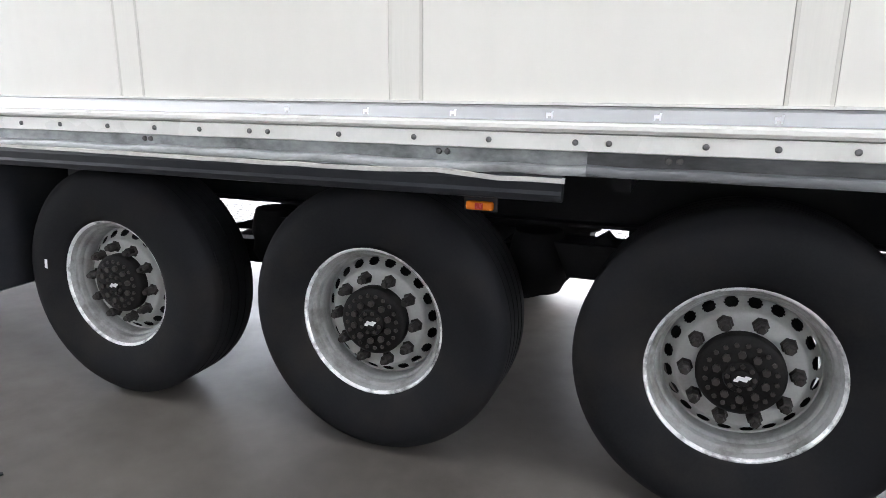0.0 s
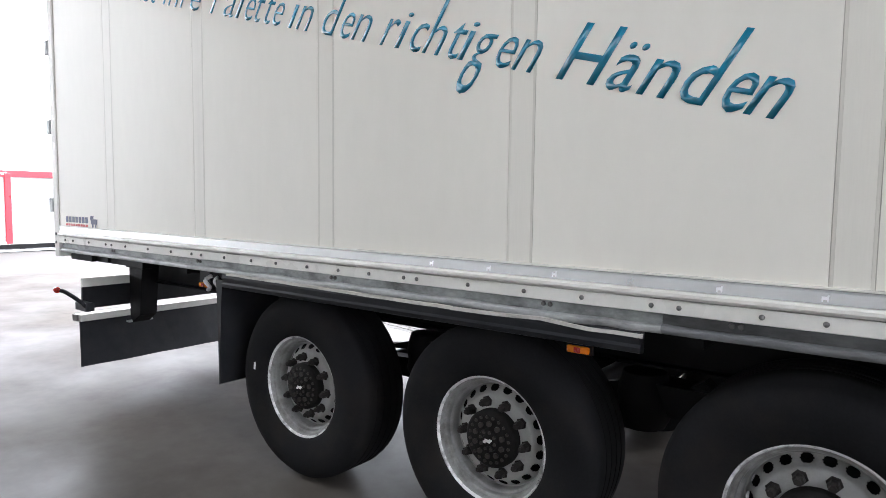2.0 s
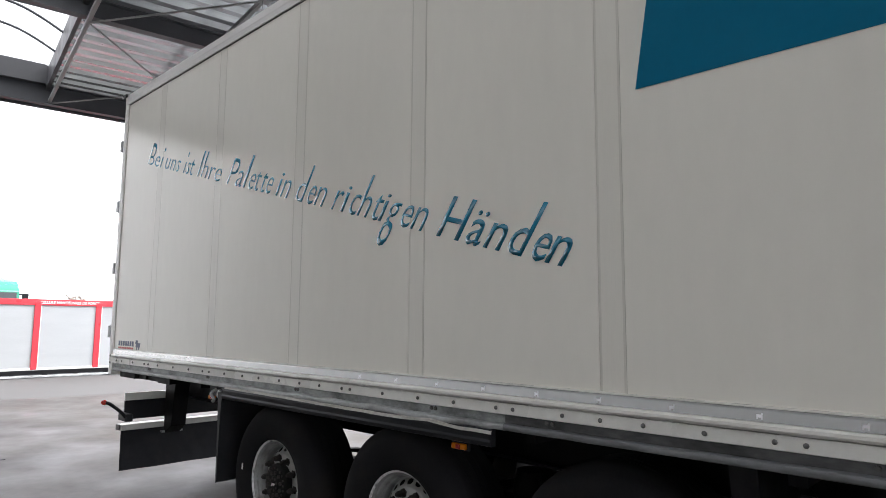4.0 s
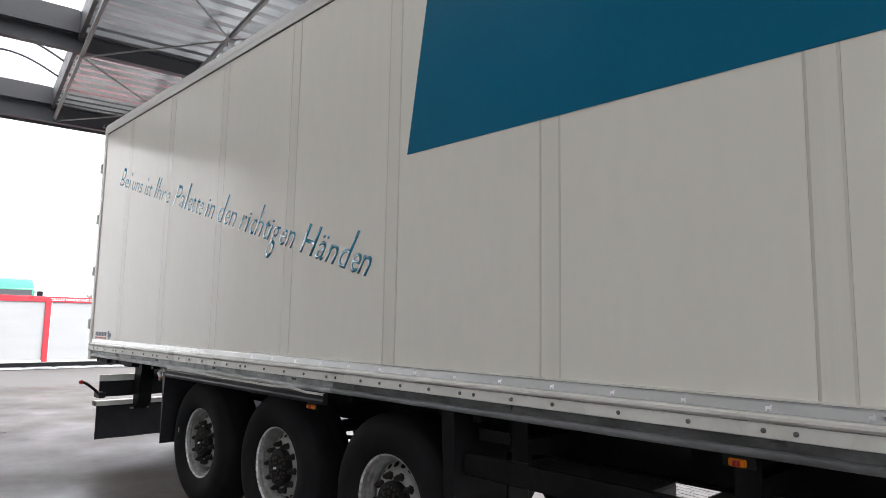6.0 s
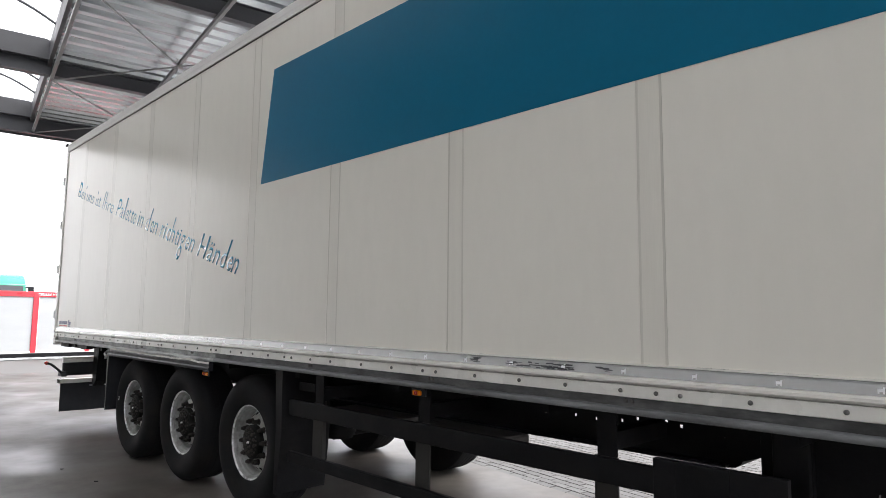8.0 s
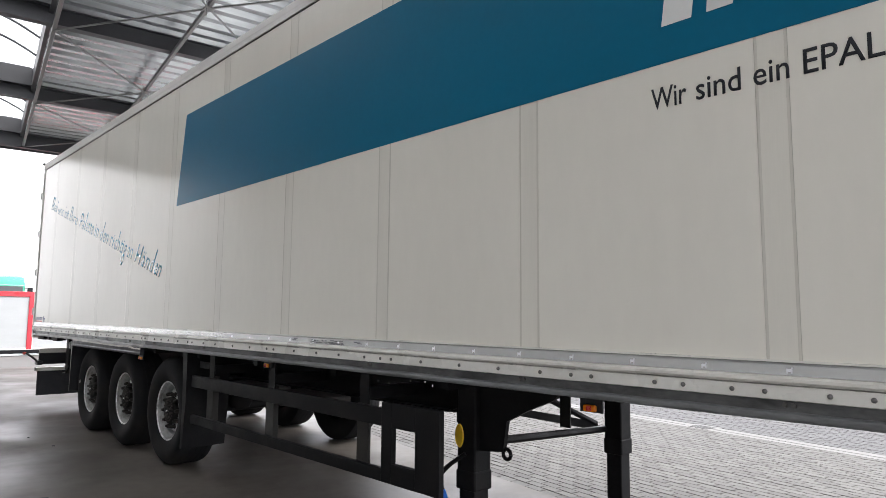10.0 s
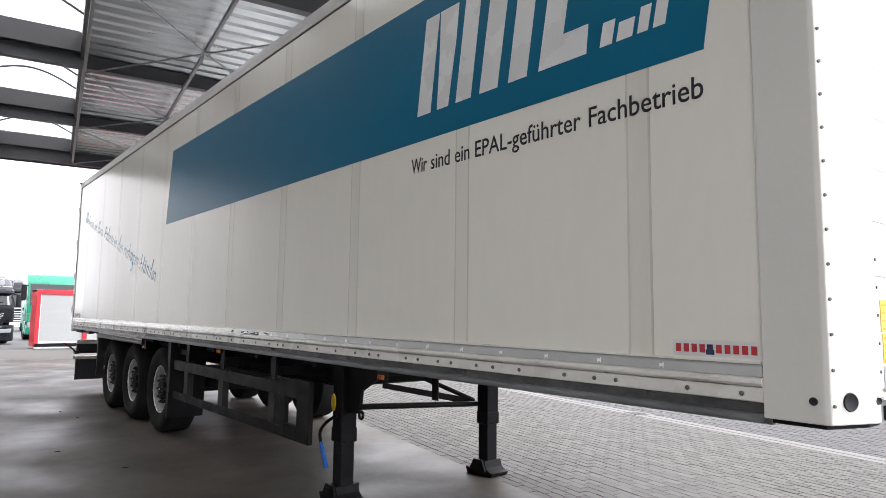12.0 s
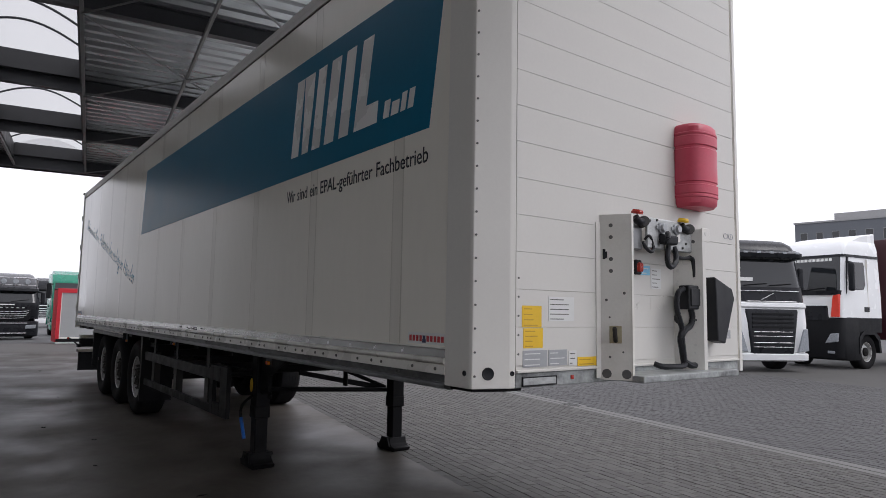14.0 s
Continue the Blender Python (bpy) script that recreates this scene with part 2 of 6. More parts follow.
M["yellow"] = material("yellow_sticker_film", (0.8, 0.5, 0.015), 0.4, spread=0.06, scale=12)
M["yellow_print"] = material("brown_print_on_yellow", (0.5, 0.28, 0.02), 0.5, spread=0.06, scale=12)
M["sticker_white"] = material("white_sticker_film", (0.72, 0.72, 0.7), 0.45, spread=0.04, scale=12)
M["sticker_grey"] = material("grey_data_plate", (0.38, 0.39, 0.4), 0.4, metal=0.3, spread=0.08, scale=20)
M["sticker_blue"] = material("light_blue_sticker_film", (0.22, 0.55, 0.78), 0.4, spread=0.06, scale=12)
M["grip_blue"] = material("blue_rubber_grip", (0.01, 0.12, 0.5), 0.4, spread=0.1, scale=20)
M["facade"] = material("grey_facade_panel", (0.12, 0.13, 0.145), 0.6, spread=0.1, scale=0.3, fine=5)
M["facade_light"] = material("light_grey_roof_housing", (0.3, 0.3, 0.3), 0.6, spread=0.1, scale=0.3, fine=5)
M["bark"] = material("tree_bark", (0.1, 0.08, 0.06), 0.9, spread=0.3, scale=8)
M["leaf"] = material("dull_green_leaf", (0.2, 0.17, 0.14), 0.7, spread=0.3, scale=2, per_piece=0.35)

poly = bpy.data.materials.new("translucent_rooflight")
poly.use_nodes = True
pn, pl = poly.node_tree.nodes, poly.node_tree.links
trans = pn.new("ShaderNodeBsdfTranslucent")
trans.inputs["Color"].default_value = (0.9, 0.9, 0.88, 1)
clear = pn.new("ShaderNodeBsdfTransparent")
clear.inputs["Color"].default_value = (0.44, 0.44, 0.43, 1)
pm = pn.new("ShaderNodeMixShader")
pm.inputs[0].default_value = 0.75
pl.new(trans.outputs[0], pm.inputs[1])
pl.new(clear.outputs[0], pm.inputs[2])
pl.new(pm.outputs[0], pn["Material Output"].inputs["Surface"])
M["rooflight"] = poly


# ---- mesh helpers ----
def add_box(bm, a, b, bevel=0.0):
    made = bmesh.ops.create_cube(bm, size=1)["verts"]
    for v in made:
        v.co = Vector([a[i] if v.co[i] < 0 else b[i] for i in range(3)])
    if bevel:
        edges = list({e for v in made for e in v.link_edges})
        bmesh.ops.bevel(bm, geom=edges, offset=bevel, segments=2, affect="EDGES", profile=0.5)
    return bm


def box(a, b, bevel=0.0):
    return add_box(bmesh.new(), a, b, bevel)


def prism(points, axis, lo, hi, bevel=0.0):
    """A closed outline pushed along one axis; points are the two other coordinates in x, y, z order."""
    bm = bmesh.new()

    def place(p, w):
        c = list(p)
        c.insert(axis, w)
        return Vector(c)
    low = [bm.verts.new(place(p, lo)) for p in points]
    high = [bm.verts.new(place(p, hi)) for p in points]
    bm.faces.new(low)
    bm.faces.new(high)
    k = len(points)
    for i in range(k):
        bm.faces.new((low[i], low[(i + 1) % k], high[(i + 1) % k], high[i]))
    bmesh.ops.recalc_face_normals(bm, faces=bm.faces)
    if bevel:
        bmesh.ops.bevel(bm, geom=list(bm.edges), offset=bevel, segments=2, affect="EDGES", profile=0.5)
    return bm


def lathe(profile, steps=64, skip=None):
    """Turns (radius, y) pairs round the y axis; skip(ring, step) leaves a face out."""
    bm = bmesh.new()
    rings = []
    for r, y in profile:
        if r < 1e-5:
            rings.append([bm.verts.new((0, y, 0))] * steps)
        else:
            rings.append([bm.verts.new((r * math.cos(2 * math.pi * s / steps), y, r * math.sin(2 * math.pi * s / steps))) for s in range(steps)])
    for i in range(len(rings) - 1):
        for s in range(steps):
            if skip and skip(i, s):
                continue
            q = [rings[i][s], rings[i][(s + 1) % steps], rings[i + 1][(s + 1) % steps], rings[i + 1][s]]
            q = [v for k, v in enumerate(q) if v not in q[:k]]
            if len(q) > 2:
                bm.faces.new(q)
    bmesh.ops.recalc_face_normals(bm, faces=bm.faces)
    return bm


def add_tube(bm, path, radius, sides=8):
    pts = [Vector(p) for p in path]
    rings = []
    up = Vector((0.13, 0.27, 0.95))
    for i, p in enumerate(pts):
        d = (pts[min(i + 1, len(pts) - 1)] - pts[max(i - 1, 0)]).normalized()
        a = d.cross(up)
        if a.length < 1e-3:
            a = d.cross(Vector((1, 0, 0)))
        a.normalize()
        b = d.cross(a)
        rad = radius[i] if isinstance(radius, (list, tuple)) else radius
        rings.append([bm.verts.new(p + rad * (math.cos(2 * math.pi * s / sides) * a + math.sin(2 * math.pi * s / sides) * b)) for s in range(sides)])
    for i in range(len(rings) - 1):
        for s in range(sides):
            bm.faces.new((rings[i][s], rings[i][(s + 1) % sides], rings[i + 1][(s + 1) % sides], rings[i + 1][s]))
    bm.faces.new(rings[0])
    bm.faces.new(rings[-1])
    bmesh.ops.recalc_face_normals(bm, faces=bm.faces)
    return bm


def tube(path, radius, sides=8):
    return add_tube(bmesh.new(), path, radius, sides)


def curve_path(points, steps=6):
    """Smooth way through the given points."""
    p = [Vector(q) for q in points]
    out = []
    for i in range(len(p) - 1):
        a, b, c, d = p[max(i - 1, 0)], p[i], p[i + 1], p[min(i + 2, len(p) - 1)]
        for k in range(steps):
            t = k / steps
            out.append(0.5 * ((2 * b) + (c - a) * t + (2 * a - 5 * b + 4 * c - d) * t * t + (3 * b - a - 3 * c + d) * t ** 3))
    return out + [p[-1]]


def mesh_of(name, bm, mat, smooth=False):
    me = bpy.data.meshes.new(name)
    bm.to_mesh(me)
    bm.free()
    me.materials.append(mat)
    if smooth:
        for f in me.polygons:
            f.use_smooth = True
        me.set_sharp_from_angle(angle=radians(38))
    return me


def part(name, bm, mat, parent, label="", smooth=False, m=None):
    ob = new(name, mesh_of(name, bm, mat, smooth))
    ob.parent = parent
    if m is not None:
        ob.matrix_basis = m
    return tagged(ob, label)


def piece(name, me, parent, m, label=""):
    ob = new(name, me)
    ob.parent = parent
    ob.matrix_basis = m
    return tagged(ob, label)


def thing(name, label, category, m=None, group="", kind=""):
    ob = new(name)
    if m is not None:
        ob.matrix_basis = m
    return tagged(ob, label, category, group, kind)


def single(name, bm, mat, label, category="", kind="", group="", smooth=False, m=None):
    ob = new(name, mesh_of(name, bm, mat, smooth))
    if m is not None:
        ob.matrix_basis = m
    return tagged(ob, label, category, group, kind)


def letters(text, width, height, slant=0.0, shift=0.0, thick=0.0015, bold=0.0):
    """Flat lettering in the x-z plane, facing -y, as wide as given, its height set by capitals of that height."""
    font = bpy.data.curves.new("lettering", "FONT")
    font.body, font.size, font.extrude, font.offset, font.resolution_u = text, 1.0, 0.0, bold, 3
    ob = bpy.data.objects.new("lettering", font)
    scene.collection.objects.link(ob)
    me = bpy.data.meshes.new_from_object(ob)
    bpy.data.objects.remove(ob)
    bm = bmesh.new()
    bm.from_mesh(me)
    xs = [v.co.x for v in bm.verts]
    x0, x1 = min(xs), max(xs)
    k = height / 0.73
    for v in bm.verts:
        x, y = (v.co.x - x0) / (x1 - x0) * width, v.co.y * k
        v.co = Vector((x + slant * y + shift, 0, y))
    made = bmesh.ops.extrude_face_region(bm, geom=list(bm.faces))
    for e in made["geom"]:
        if isinstance(e, bmesh.types.BMVert):
            e.co.y += thick
    bmesh.ops.recalc_face_normals(bm, faces=bm.faces)
    return bm


SMALL, TALL = 0.45, 0.685  # heights of small and tall letters in the built-in font


def script(text, width, low, high, slant, weight):
    """Slanted lettering with tall strokes: small letters as high as low, tall ones as high as high, tails drawn out."""
    bm = letters(text, width, 0.73, 0.0, thick=0.0013, bold=weight)
    for v in bm.verts:
        z = v.co.z
        if z > SMALL:
            z = low + (z - SMALL) * (high - low) / (TALL - SMALL)
        elif z > 0:
            z = z * low / SMALL
        else:
            z = z * 0.62
        v.co.x += slant * z
        v.co.z = z
    return bm


def bars(boxes, y, thick=0.0015):
    """Flat bars in the x-z plane: (x0, z0, x1, z1, slant)."""
    bm = bmesh.new()
    for x0, z0, x1, z1, s in boxes:
        d = s * (z1 - z0)
        q = [(x0, z0), (x1, z0), (x1 + d, z1), (x0 + d, z1)]
        lo = [bm.verts.new((x, y, z)) for x, z in q]
        hi = [bm.verts.new((x, y - thick, z)) for x, z in q]
        bm.faces.new(lo)
        bm.faces.new(hi)
        for i in range(4):
            bm.faces.new((lo[i], lo[(i + 1) % 4], hi[(i + 1) % 4], hi[i]))
    bmesh.ops.recalc_face_normals(bm, faces=bm.faces)
    return bm

# ---- canopy hall: turned a little against the trailer ----
LEAN = math.atan(0.145)
HALL = Matrix.Translation((3.89, 0.875, 0)) @ Matrix.Rotation(-LEAN, 4, "Z")
U0, U1, V0, V1 = -10.2, 18.95, -9.0, 2.3
BAYS = [-10.1 + 4.15 * i for i in range(8)]


def corrugated(u0, u1, v0, v1, z, pitch=0.333, depth=0.09):
    bm = bmesh.new()
    n = int((u1 - u0) / pitch)
    row = []
    for i in range(n):
        for f, h in ((0.0, 0), (0.36, 0), (0.5, 1), (0.86, 1)):
            row.append((u0 + (i + f) * pitch, z + h * depth))
    row.append((u1, z))
    for dz in (0.0, 0.003):
        lo = [bm.verts.new((u, v0, h + dz)) for u, h in row]
        hi = [bm.verts.new((u, v1, h + dz)) for u, h in row]
        for i in range(len(row) - 1):
            bm.faces.new((lo[i], lo[i + 1], hi[i + 1], hi[i]))
    return bm


roof_bm = corrugated(U0, U1, -1.6, V1, 6.02)
single("ceiling", roof_bm, M["roof_sheet"], "corrugated galvanised steel roof sheets over the yard canopy", "roof", "structure", m=HALL)
single("ceiling", corrugated(U0, U1, V0, -3.45, 6.02), M["roof_sheet"], "corrugated galvanised steel roof sheets beside the rooflight", "roof", "structure", m=HALL)

VL0, VL1 = -3.45, -1.6
for i in range(len(BAYS) - 1):
    ua, ub = BAYS[i] + 0.18, BAYS[i + 1] - 0.18
    rooflight = thing("rooflight", "arched translucent rooflight with thin arched ribs in a grey kerb", "rooflight", HALL, "canopy rooflights", "structure")
    arc = [(VL0 + (VL1 - VL0) * k / 16, 6.3 + 0.32 * math.sin(math.pi * k / 16)) for k in range(17)]
    bm = bmesh.new()
    low = [[bm.verts.new((u, v, z)) for v, z in arc] for u in (BAYS[i], BAYS[i + 1])]
    for k in range(16):
        bm.faces.new((low[0][k], low[0][k + 1], low[1][k + 1], low[1][k]))
    part("glazing", bm, M["rooflight"], rooflight, "milky arched glazing sheet", smooth=True)
    for u in (BAYS[0], BAYS[-1]):
        if u in (BAYS[i], BAYS[i + 1]):
            gable = bmesh.new()
            gable.faces.new([gable.verts.new((u, v, z)) for v, z in arc])
            part("gable", gable, M["rooflight"], rooflight, "milky end sheet closing the arch")
    for f in (0.25, 0.5, 0.75):
        part("rib", tube([(ua + (ub - ua) * f, v, z - 0.03) for v, z in arc], 0.022, 6), M["beam"], rooflight)
    for v in (VL0, VL1):
        part("kerb", box((BAYS[i], v - 0.03, 5.92), (BAYS[i + 1], v + 0.03, 6.32)), M["kerb"], rooflight)
    for u in (ua, ub):
        part("end_kerb", box((u - 0.03, VL0, 5.98), (u + 0.03, VL1, 6.34)), M["kerb"], rooflight)

for u in BAYS:
    edge = u == BAYS[0]
    beam = thing("roof_beam", "dark grey steel beam carrying the canopy roof", "beam", HALL, "canopy beams", "structure")
    z0, z1 = (5.66, 6.0) if edge else (5.76, 6.0)
    part("web", box((u - 0.006, V0, z0), (u + 0.006, V1, z1)), M["beam"], beam)
    part("flange", box((u - 0.075, V0, z0 - 0.012), (u + 0.075, V1, z0)), M["beam"], beam)
    part("flange", box((u - 0.075, V0, z1), (u + 0.075, V1, z1 + 0.012)), M["beam"], beam)
for v in (-6.8, -3.4, -1.55, 0.1, 1.9):
    single("purlin", box((U0, v - 0.027, 5.69), (U1, v + 0.027, 5.76), 0.008), M["strut"], "pale grey steel strut running along under the canopy roof", "strut", "structure", "canopy struts", m=HALL)
for i in range(len(BAYS) - 1):
    a, b = BAYS[i], BAYS[i + 1]
    mid = (a + b) / 2
    for start in (a, b):
        for v in (-1.55, 1.9):
            single("tie_rod", tube([(start, v, 5.68), (mid, 0.1, 5.68)], 0.014, 6), M["strut"], "thin steel tie rod bracing the canopy roof", "tie rod", "structure", "canopy tie rods", m=HALL)
for i in range(len(BAYS) - 1):
    mid = (BAYS[i] + BAYS[i + 1]) / 2
    node = single("tie_node", box((mid - 0.07, 0.03, 5.665), (mid + 0.07, 0.17, 5.685), 0.004), M["strut"], "small steel plate joining the roof tie rods", "tie plate", "structure", "canopy tie plates", m=HALL)
    part("pin", tube([(mid + 0.03, 0.06, 5.55), (mid + 0.03, 0.06, 5.8)], 0.008, 6), M["strut"], node)
single("fascia", box((U0 - 0.12, V0, 5.62), (U0 - 0.06, V1, 6.1)), M["beam"], "dark steel edge trim along the open end of the canopy", "fascia", "structure", m=HALL)
# Added out of view: hides bright sky from the glossy side panels.
single("unseen_wall_back", box((U0 - 16.7, V0 - 0.25, 6.3), (U0, V0 - 0.02, 10.5)), M["wall"], "unseen added upper wall keeping sky out of the panel reflections", "wall", "structure", m=HALL)
# Added out of view: evens the panel reflections and bounces light back.
single("unseen_wall_back", box((U0 - 16.7, V0 - 0.2, 0), (U1 + 2, V0, 6.3)), M["wall"], "unseen added pale wall closing the hall and bouncing light", "wall", "structure", m=HALL)

# ---- ground: yard surface to the horizon, concrete slab, paving ----
ground = single("ground", box((-700, -700, -0.6), (700, 700, -0.03)), M["asphalt"], "worn grey asphalt yard reaching to the horizon", "ground", "structure")
SLAB = Matrix.Translation((10.0, 1.93, 0)) @ Matrix.Rotation(-math.atan(0.185), 4, "Z")
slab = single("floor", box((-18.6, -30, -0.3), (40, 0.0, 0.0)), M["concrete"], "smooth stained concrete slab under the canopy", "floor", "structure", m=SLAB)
pave_under = single("pavement", box((-60, 0.0, -0.3), (60, 30, -0.006)), M["pave_base"], "grey clinker paving beside the concrete slab", "paving", "structure", m=SLAB)
pave_rear = single("pavement", box((-24.5, -30, -0.3), (-18.6, 0.0, -0.012)), M["brick"], "grey block paving beyond the open end of the slab", "paving", "structure", m=SLAB)
part("edge_course", box((-24.6, -30, -0.25), (-24.5, 0.0, -0.006)), M["gutter"], pave_rear)

# ---- the trailer ----
trailer = thing("semi_trailer", "long white box semi-trailer with petrol blue band, on landing legs", "trailer")
LEN, WID, TOP = 13.6, 2.55, 4.03

wall_near = part("side_wall", box((0.06, 0.0035, 1.3), (13.32, 0.05, TOP - 0.06)), M["groove"], trailer, "cream white laminated side wall of upright panels")
JOINTS = [0.91 + 1.182 * i for i in range(11)]
edges = [0.075]
for j in JOINTS:
    edges += [j, j + 0.122]
edges.append(13.3)
for i in range(len(edges) - 1):
    gap = 0.0009 if i < 11 else 0.0005
    a, b = edges[i] + gap, edges[i + 1] - gap
    strip = i % 2 == 1
    if strip:
        part("joint_strip", box((a + 0.011, 0.0, 1.372), (b - 0.011, 0.014, TOP - 0.107)), M["joint"], wall_near)
        for x0, x1 in ((a, a + 0.011), (b - 0.011, b)):
            part("joint_edge", box((x0, 0.0, 1.372), (x1, 0.014, TOP - 0.107), 0.0008), M["joint_edge"], wall_near)
    else:
        part("panel", box((a, 0.0, 1.372), (b, 0.014, TOP - 0.107), 0.001), M["panel"], wall_near)
part("side_wall", box((0.06, WID - 0.05, 1.3), (13.3, WID, TOP - 0.06)), M["panel"], trailer, "white far side wall")
part("roof", box((0.04, 0.01, TOP - 0.06), (13.58, WID - 0.01, TOP)), M["white_paint"], trailer)
part("floor_pan", box((0.05, 0.03, 1.19), (13.4, WID - 0.03, 1.3)), M["black_frame"], trailer, "dark underside of the box floor")
for y, s in ((0.0, -1), (WID, 1)):
    part("top_rail", prism([(y - s * 0.03, TOP + 0.012), (y + s * 0.012, TOP + 0.012), (y + s * 0.014, TOP - 0.045), (y + s * 0.0125, TOP - 0.055), (y + s * 0.0125, TOP - 0.098), (y - s * 0.02, TOP - 0.1)], 0, 0.03, 13.33), M["top_rail"], trailer, "pale grey roof edge profile")
part("seam", box((0.08, -0.0015, TOP - 0.107), (13.3, 0.012, TOP - 0.0985)), M["rivet_dark"], trailer, "dark seam under the roof edge")

# rear frame and door edge
rear = part("rear_frame", box((-0.012, -0.012, 1.12), (0.075, 0.11, TOP + 0.01), 0.008), M["white_paint"], trailer, "pale painted rear corner post")
part("corner_post", box((-0.012, WID - 0.11, 1.12), (0.075, WID + 0.012, TOP + 0.01), 0.008), M["white_paint"], rear)
part("header", box((-0.012, 0.11, TOP - 0.12), (0.07, WID - 0.11, TOP + 0.01), 0.006), M["white_paint"], rear)
part("sill", box((-0.012, 0.11, 1.12), (0.07, WID - 0.11, 1.26), 0.006), M["galvanised"], rear)
part("seal_line", box((0.075, -0.002, 1.3), (0.083, 0.02, TOP - 0.08)), M["groove"], trailer)
for z in (1.24, 1.31):
    part("bolt", lathe([(0, -0.02), (0.012, -0.018), (0.013, -0.01)], 10), M["rivet"], rear, m=pose(0.03, 0, z))
for y0, y1 in ((0.05, 1.26), (1.29, WID - 0.05)):
    door = part("rear_door", box((-0.045, y0, 1.27), (-0.005, y1, TOP - 0.13), 0.006), M["panel"], trailer, "white rear door leaf")
    for z in (1.55, 2.2, 2.85, 3.5):
        yy = y0 - 0.07 if y0 < 1 else y1 - 0.01
        part("hinge", box((-0.075, yy, z - 0.06), (-0.012, yy + 0.08, z + 0.06), 0.008), M["galvanised"], door)
part("roof_bracket", box((-0.06, -0.03, TOP - 0.005), (0.03, 0.02, TOP + 0.03), 0.006), M["black_plastic"], trailer)

# bottom rail, built of several profiles over one another
part("kick_strip", prism([(0.0, 1.376), (-0.004, 1.374), (-0.006, 1.366), (-0.006, 1.328), (0.012, 1.328), (0.012, 1.376)], 0, 0.08, 13.3), M["aluminium"], trailer, "grey aluminium kick strip with small pale emblems")
part("upper_lip", prism([(0.004, 1.384), (-0.01, 1.383), (-0.01, 1.376), (0.004, 1.375)], 0, 0.08, 13.3), M["white_paint"], trailer)
part("ridge", prism([(0.006, 1.328), (-0.01, 1.326), (-0.019, 1.318), (-0.02, 1.306), (-0.012, 1.296), (0.006, 1.292)], 0, 0.08, 13.3), M["white_paint"], trailer)
rail = part("rivet_rail", prism([(0.01, 1.292), (-0.01, 1.291), (-0.011, 1.241), (-0.004, 1.238), (0.01, 1.238)], 0, 0.08, 13.3), M["white_paint"], trailer, "white painted rail with a row of rivets")
channel = part("channel", box((0.08, 0.016, 1.16), (5.12, 0.04, 1.239)), M["rail_dark"], trailer, "grimy galvanised channel under the rail")
part("channel", box((5.12, 0.016, 1.16), (13.32, 0.04, 1.239)), M["rail_black"], trailer, "darker channel under the forward part of the rail")
rivet_me = mesh_of("rivet", lathe([(0.0, -0.008), (0.005, -0.0075), (0.0085, -0.005), (0.0098, -0.001), (0.0098, 0.004)], 10), M["rivet"], True)
RIVETS = [0.2, 0.34, 0.62, 0.9, 0.99, 1.2, 1.52, 1.82, 2.07, 2.18, 2.43, 2.7, 2.93, 3.195, 3.44, 3.66, 3.89, 3.97, 4.265, 4.55, 4.81, 5.085, 5.185, 5.455, 5.64, 5.83, 6.07, 6.31, 6.407, 6.657, 6.901, 7.24,
          7.544, 7.822, 7.93, 8.228, 8.528, 8.802, 9.089, 9.254, 9.359, 9.632, 9.947, 10.23, 10.5, 10.68, 10.79, 11.1, 11.225, 11.42, 11.54, 11.756, 11.886, 12.08, 12.375, 12.55, 12.666, 13.005, 13.224]
for x in RIVETS:
    piece("rivet", rivet_me, rail, pose(x, -0.011, 1.266))
bolt_me = mesh_of("bolt", lathe([(0.0, -0.008), (0.009, -0.007), (0.011, 0.0)], 8), M["rivet"], True)
for x in (0.95, 2.1, 3.36, 4.63, 5.358, 6.6, 7.85, 9.1, 10.35, 11.6, 12.8):
    for off in (0.0, 0.03):
        piece("bolt", bolt_me, channel, pose(x + off, 0.015, 1.22))

# lower lip, knocked out of line along its length
rng = random.Random(7)


def lower_lip(x0, x1, mat, label):
    bm = bmesh.new()
    rings = []
    n = int((x1 - x0) / 0.11)
    for i in range(n + 1):
        x = x0 + (x1 - x0) * i / n
        hit = math.exp(-((x - 4.75) / 0.55) ** 2) + 0.7 * math.exp(-((x - 3.2) / 0.5) ** 2) + 0.35
        dz, dy = rng.uniform(-0.005, 0.004) * hit, rng.uniform(-0.006, 0.006) * hit
        rings.append([bm.verts.new((x, y + dy, z + dz)) for y, z in ((0.03, 1.197), (0.004, 1.196), (-0.006, 1.19), (-0.009, 1.178), (-0.004, 1.166), (0.012, 1.163), (0.03, 1.166))])
    for i in range(n):
        for s in range(6):
            bm.faces.new((rings[i][s], rings[i][s + 1], rings[i + 1][s + 1], rings[i + 1][s]))
    part("lower_lip", bm, mat, trailer, label, smooth=True)


lower_lip(0.1, 5.12, M["galvanised"], "dented galvanised lower lip")
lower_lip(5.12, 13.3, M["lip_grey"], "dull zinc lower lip")

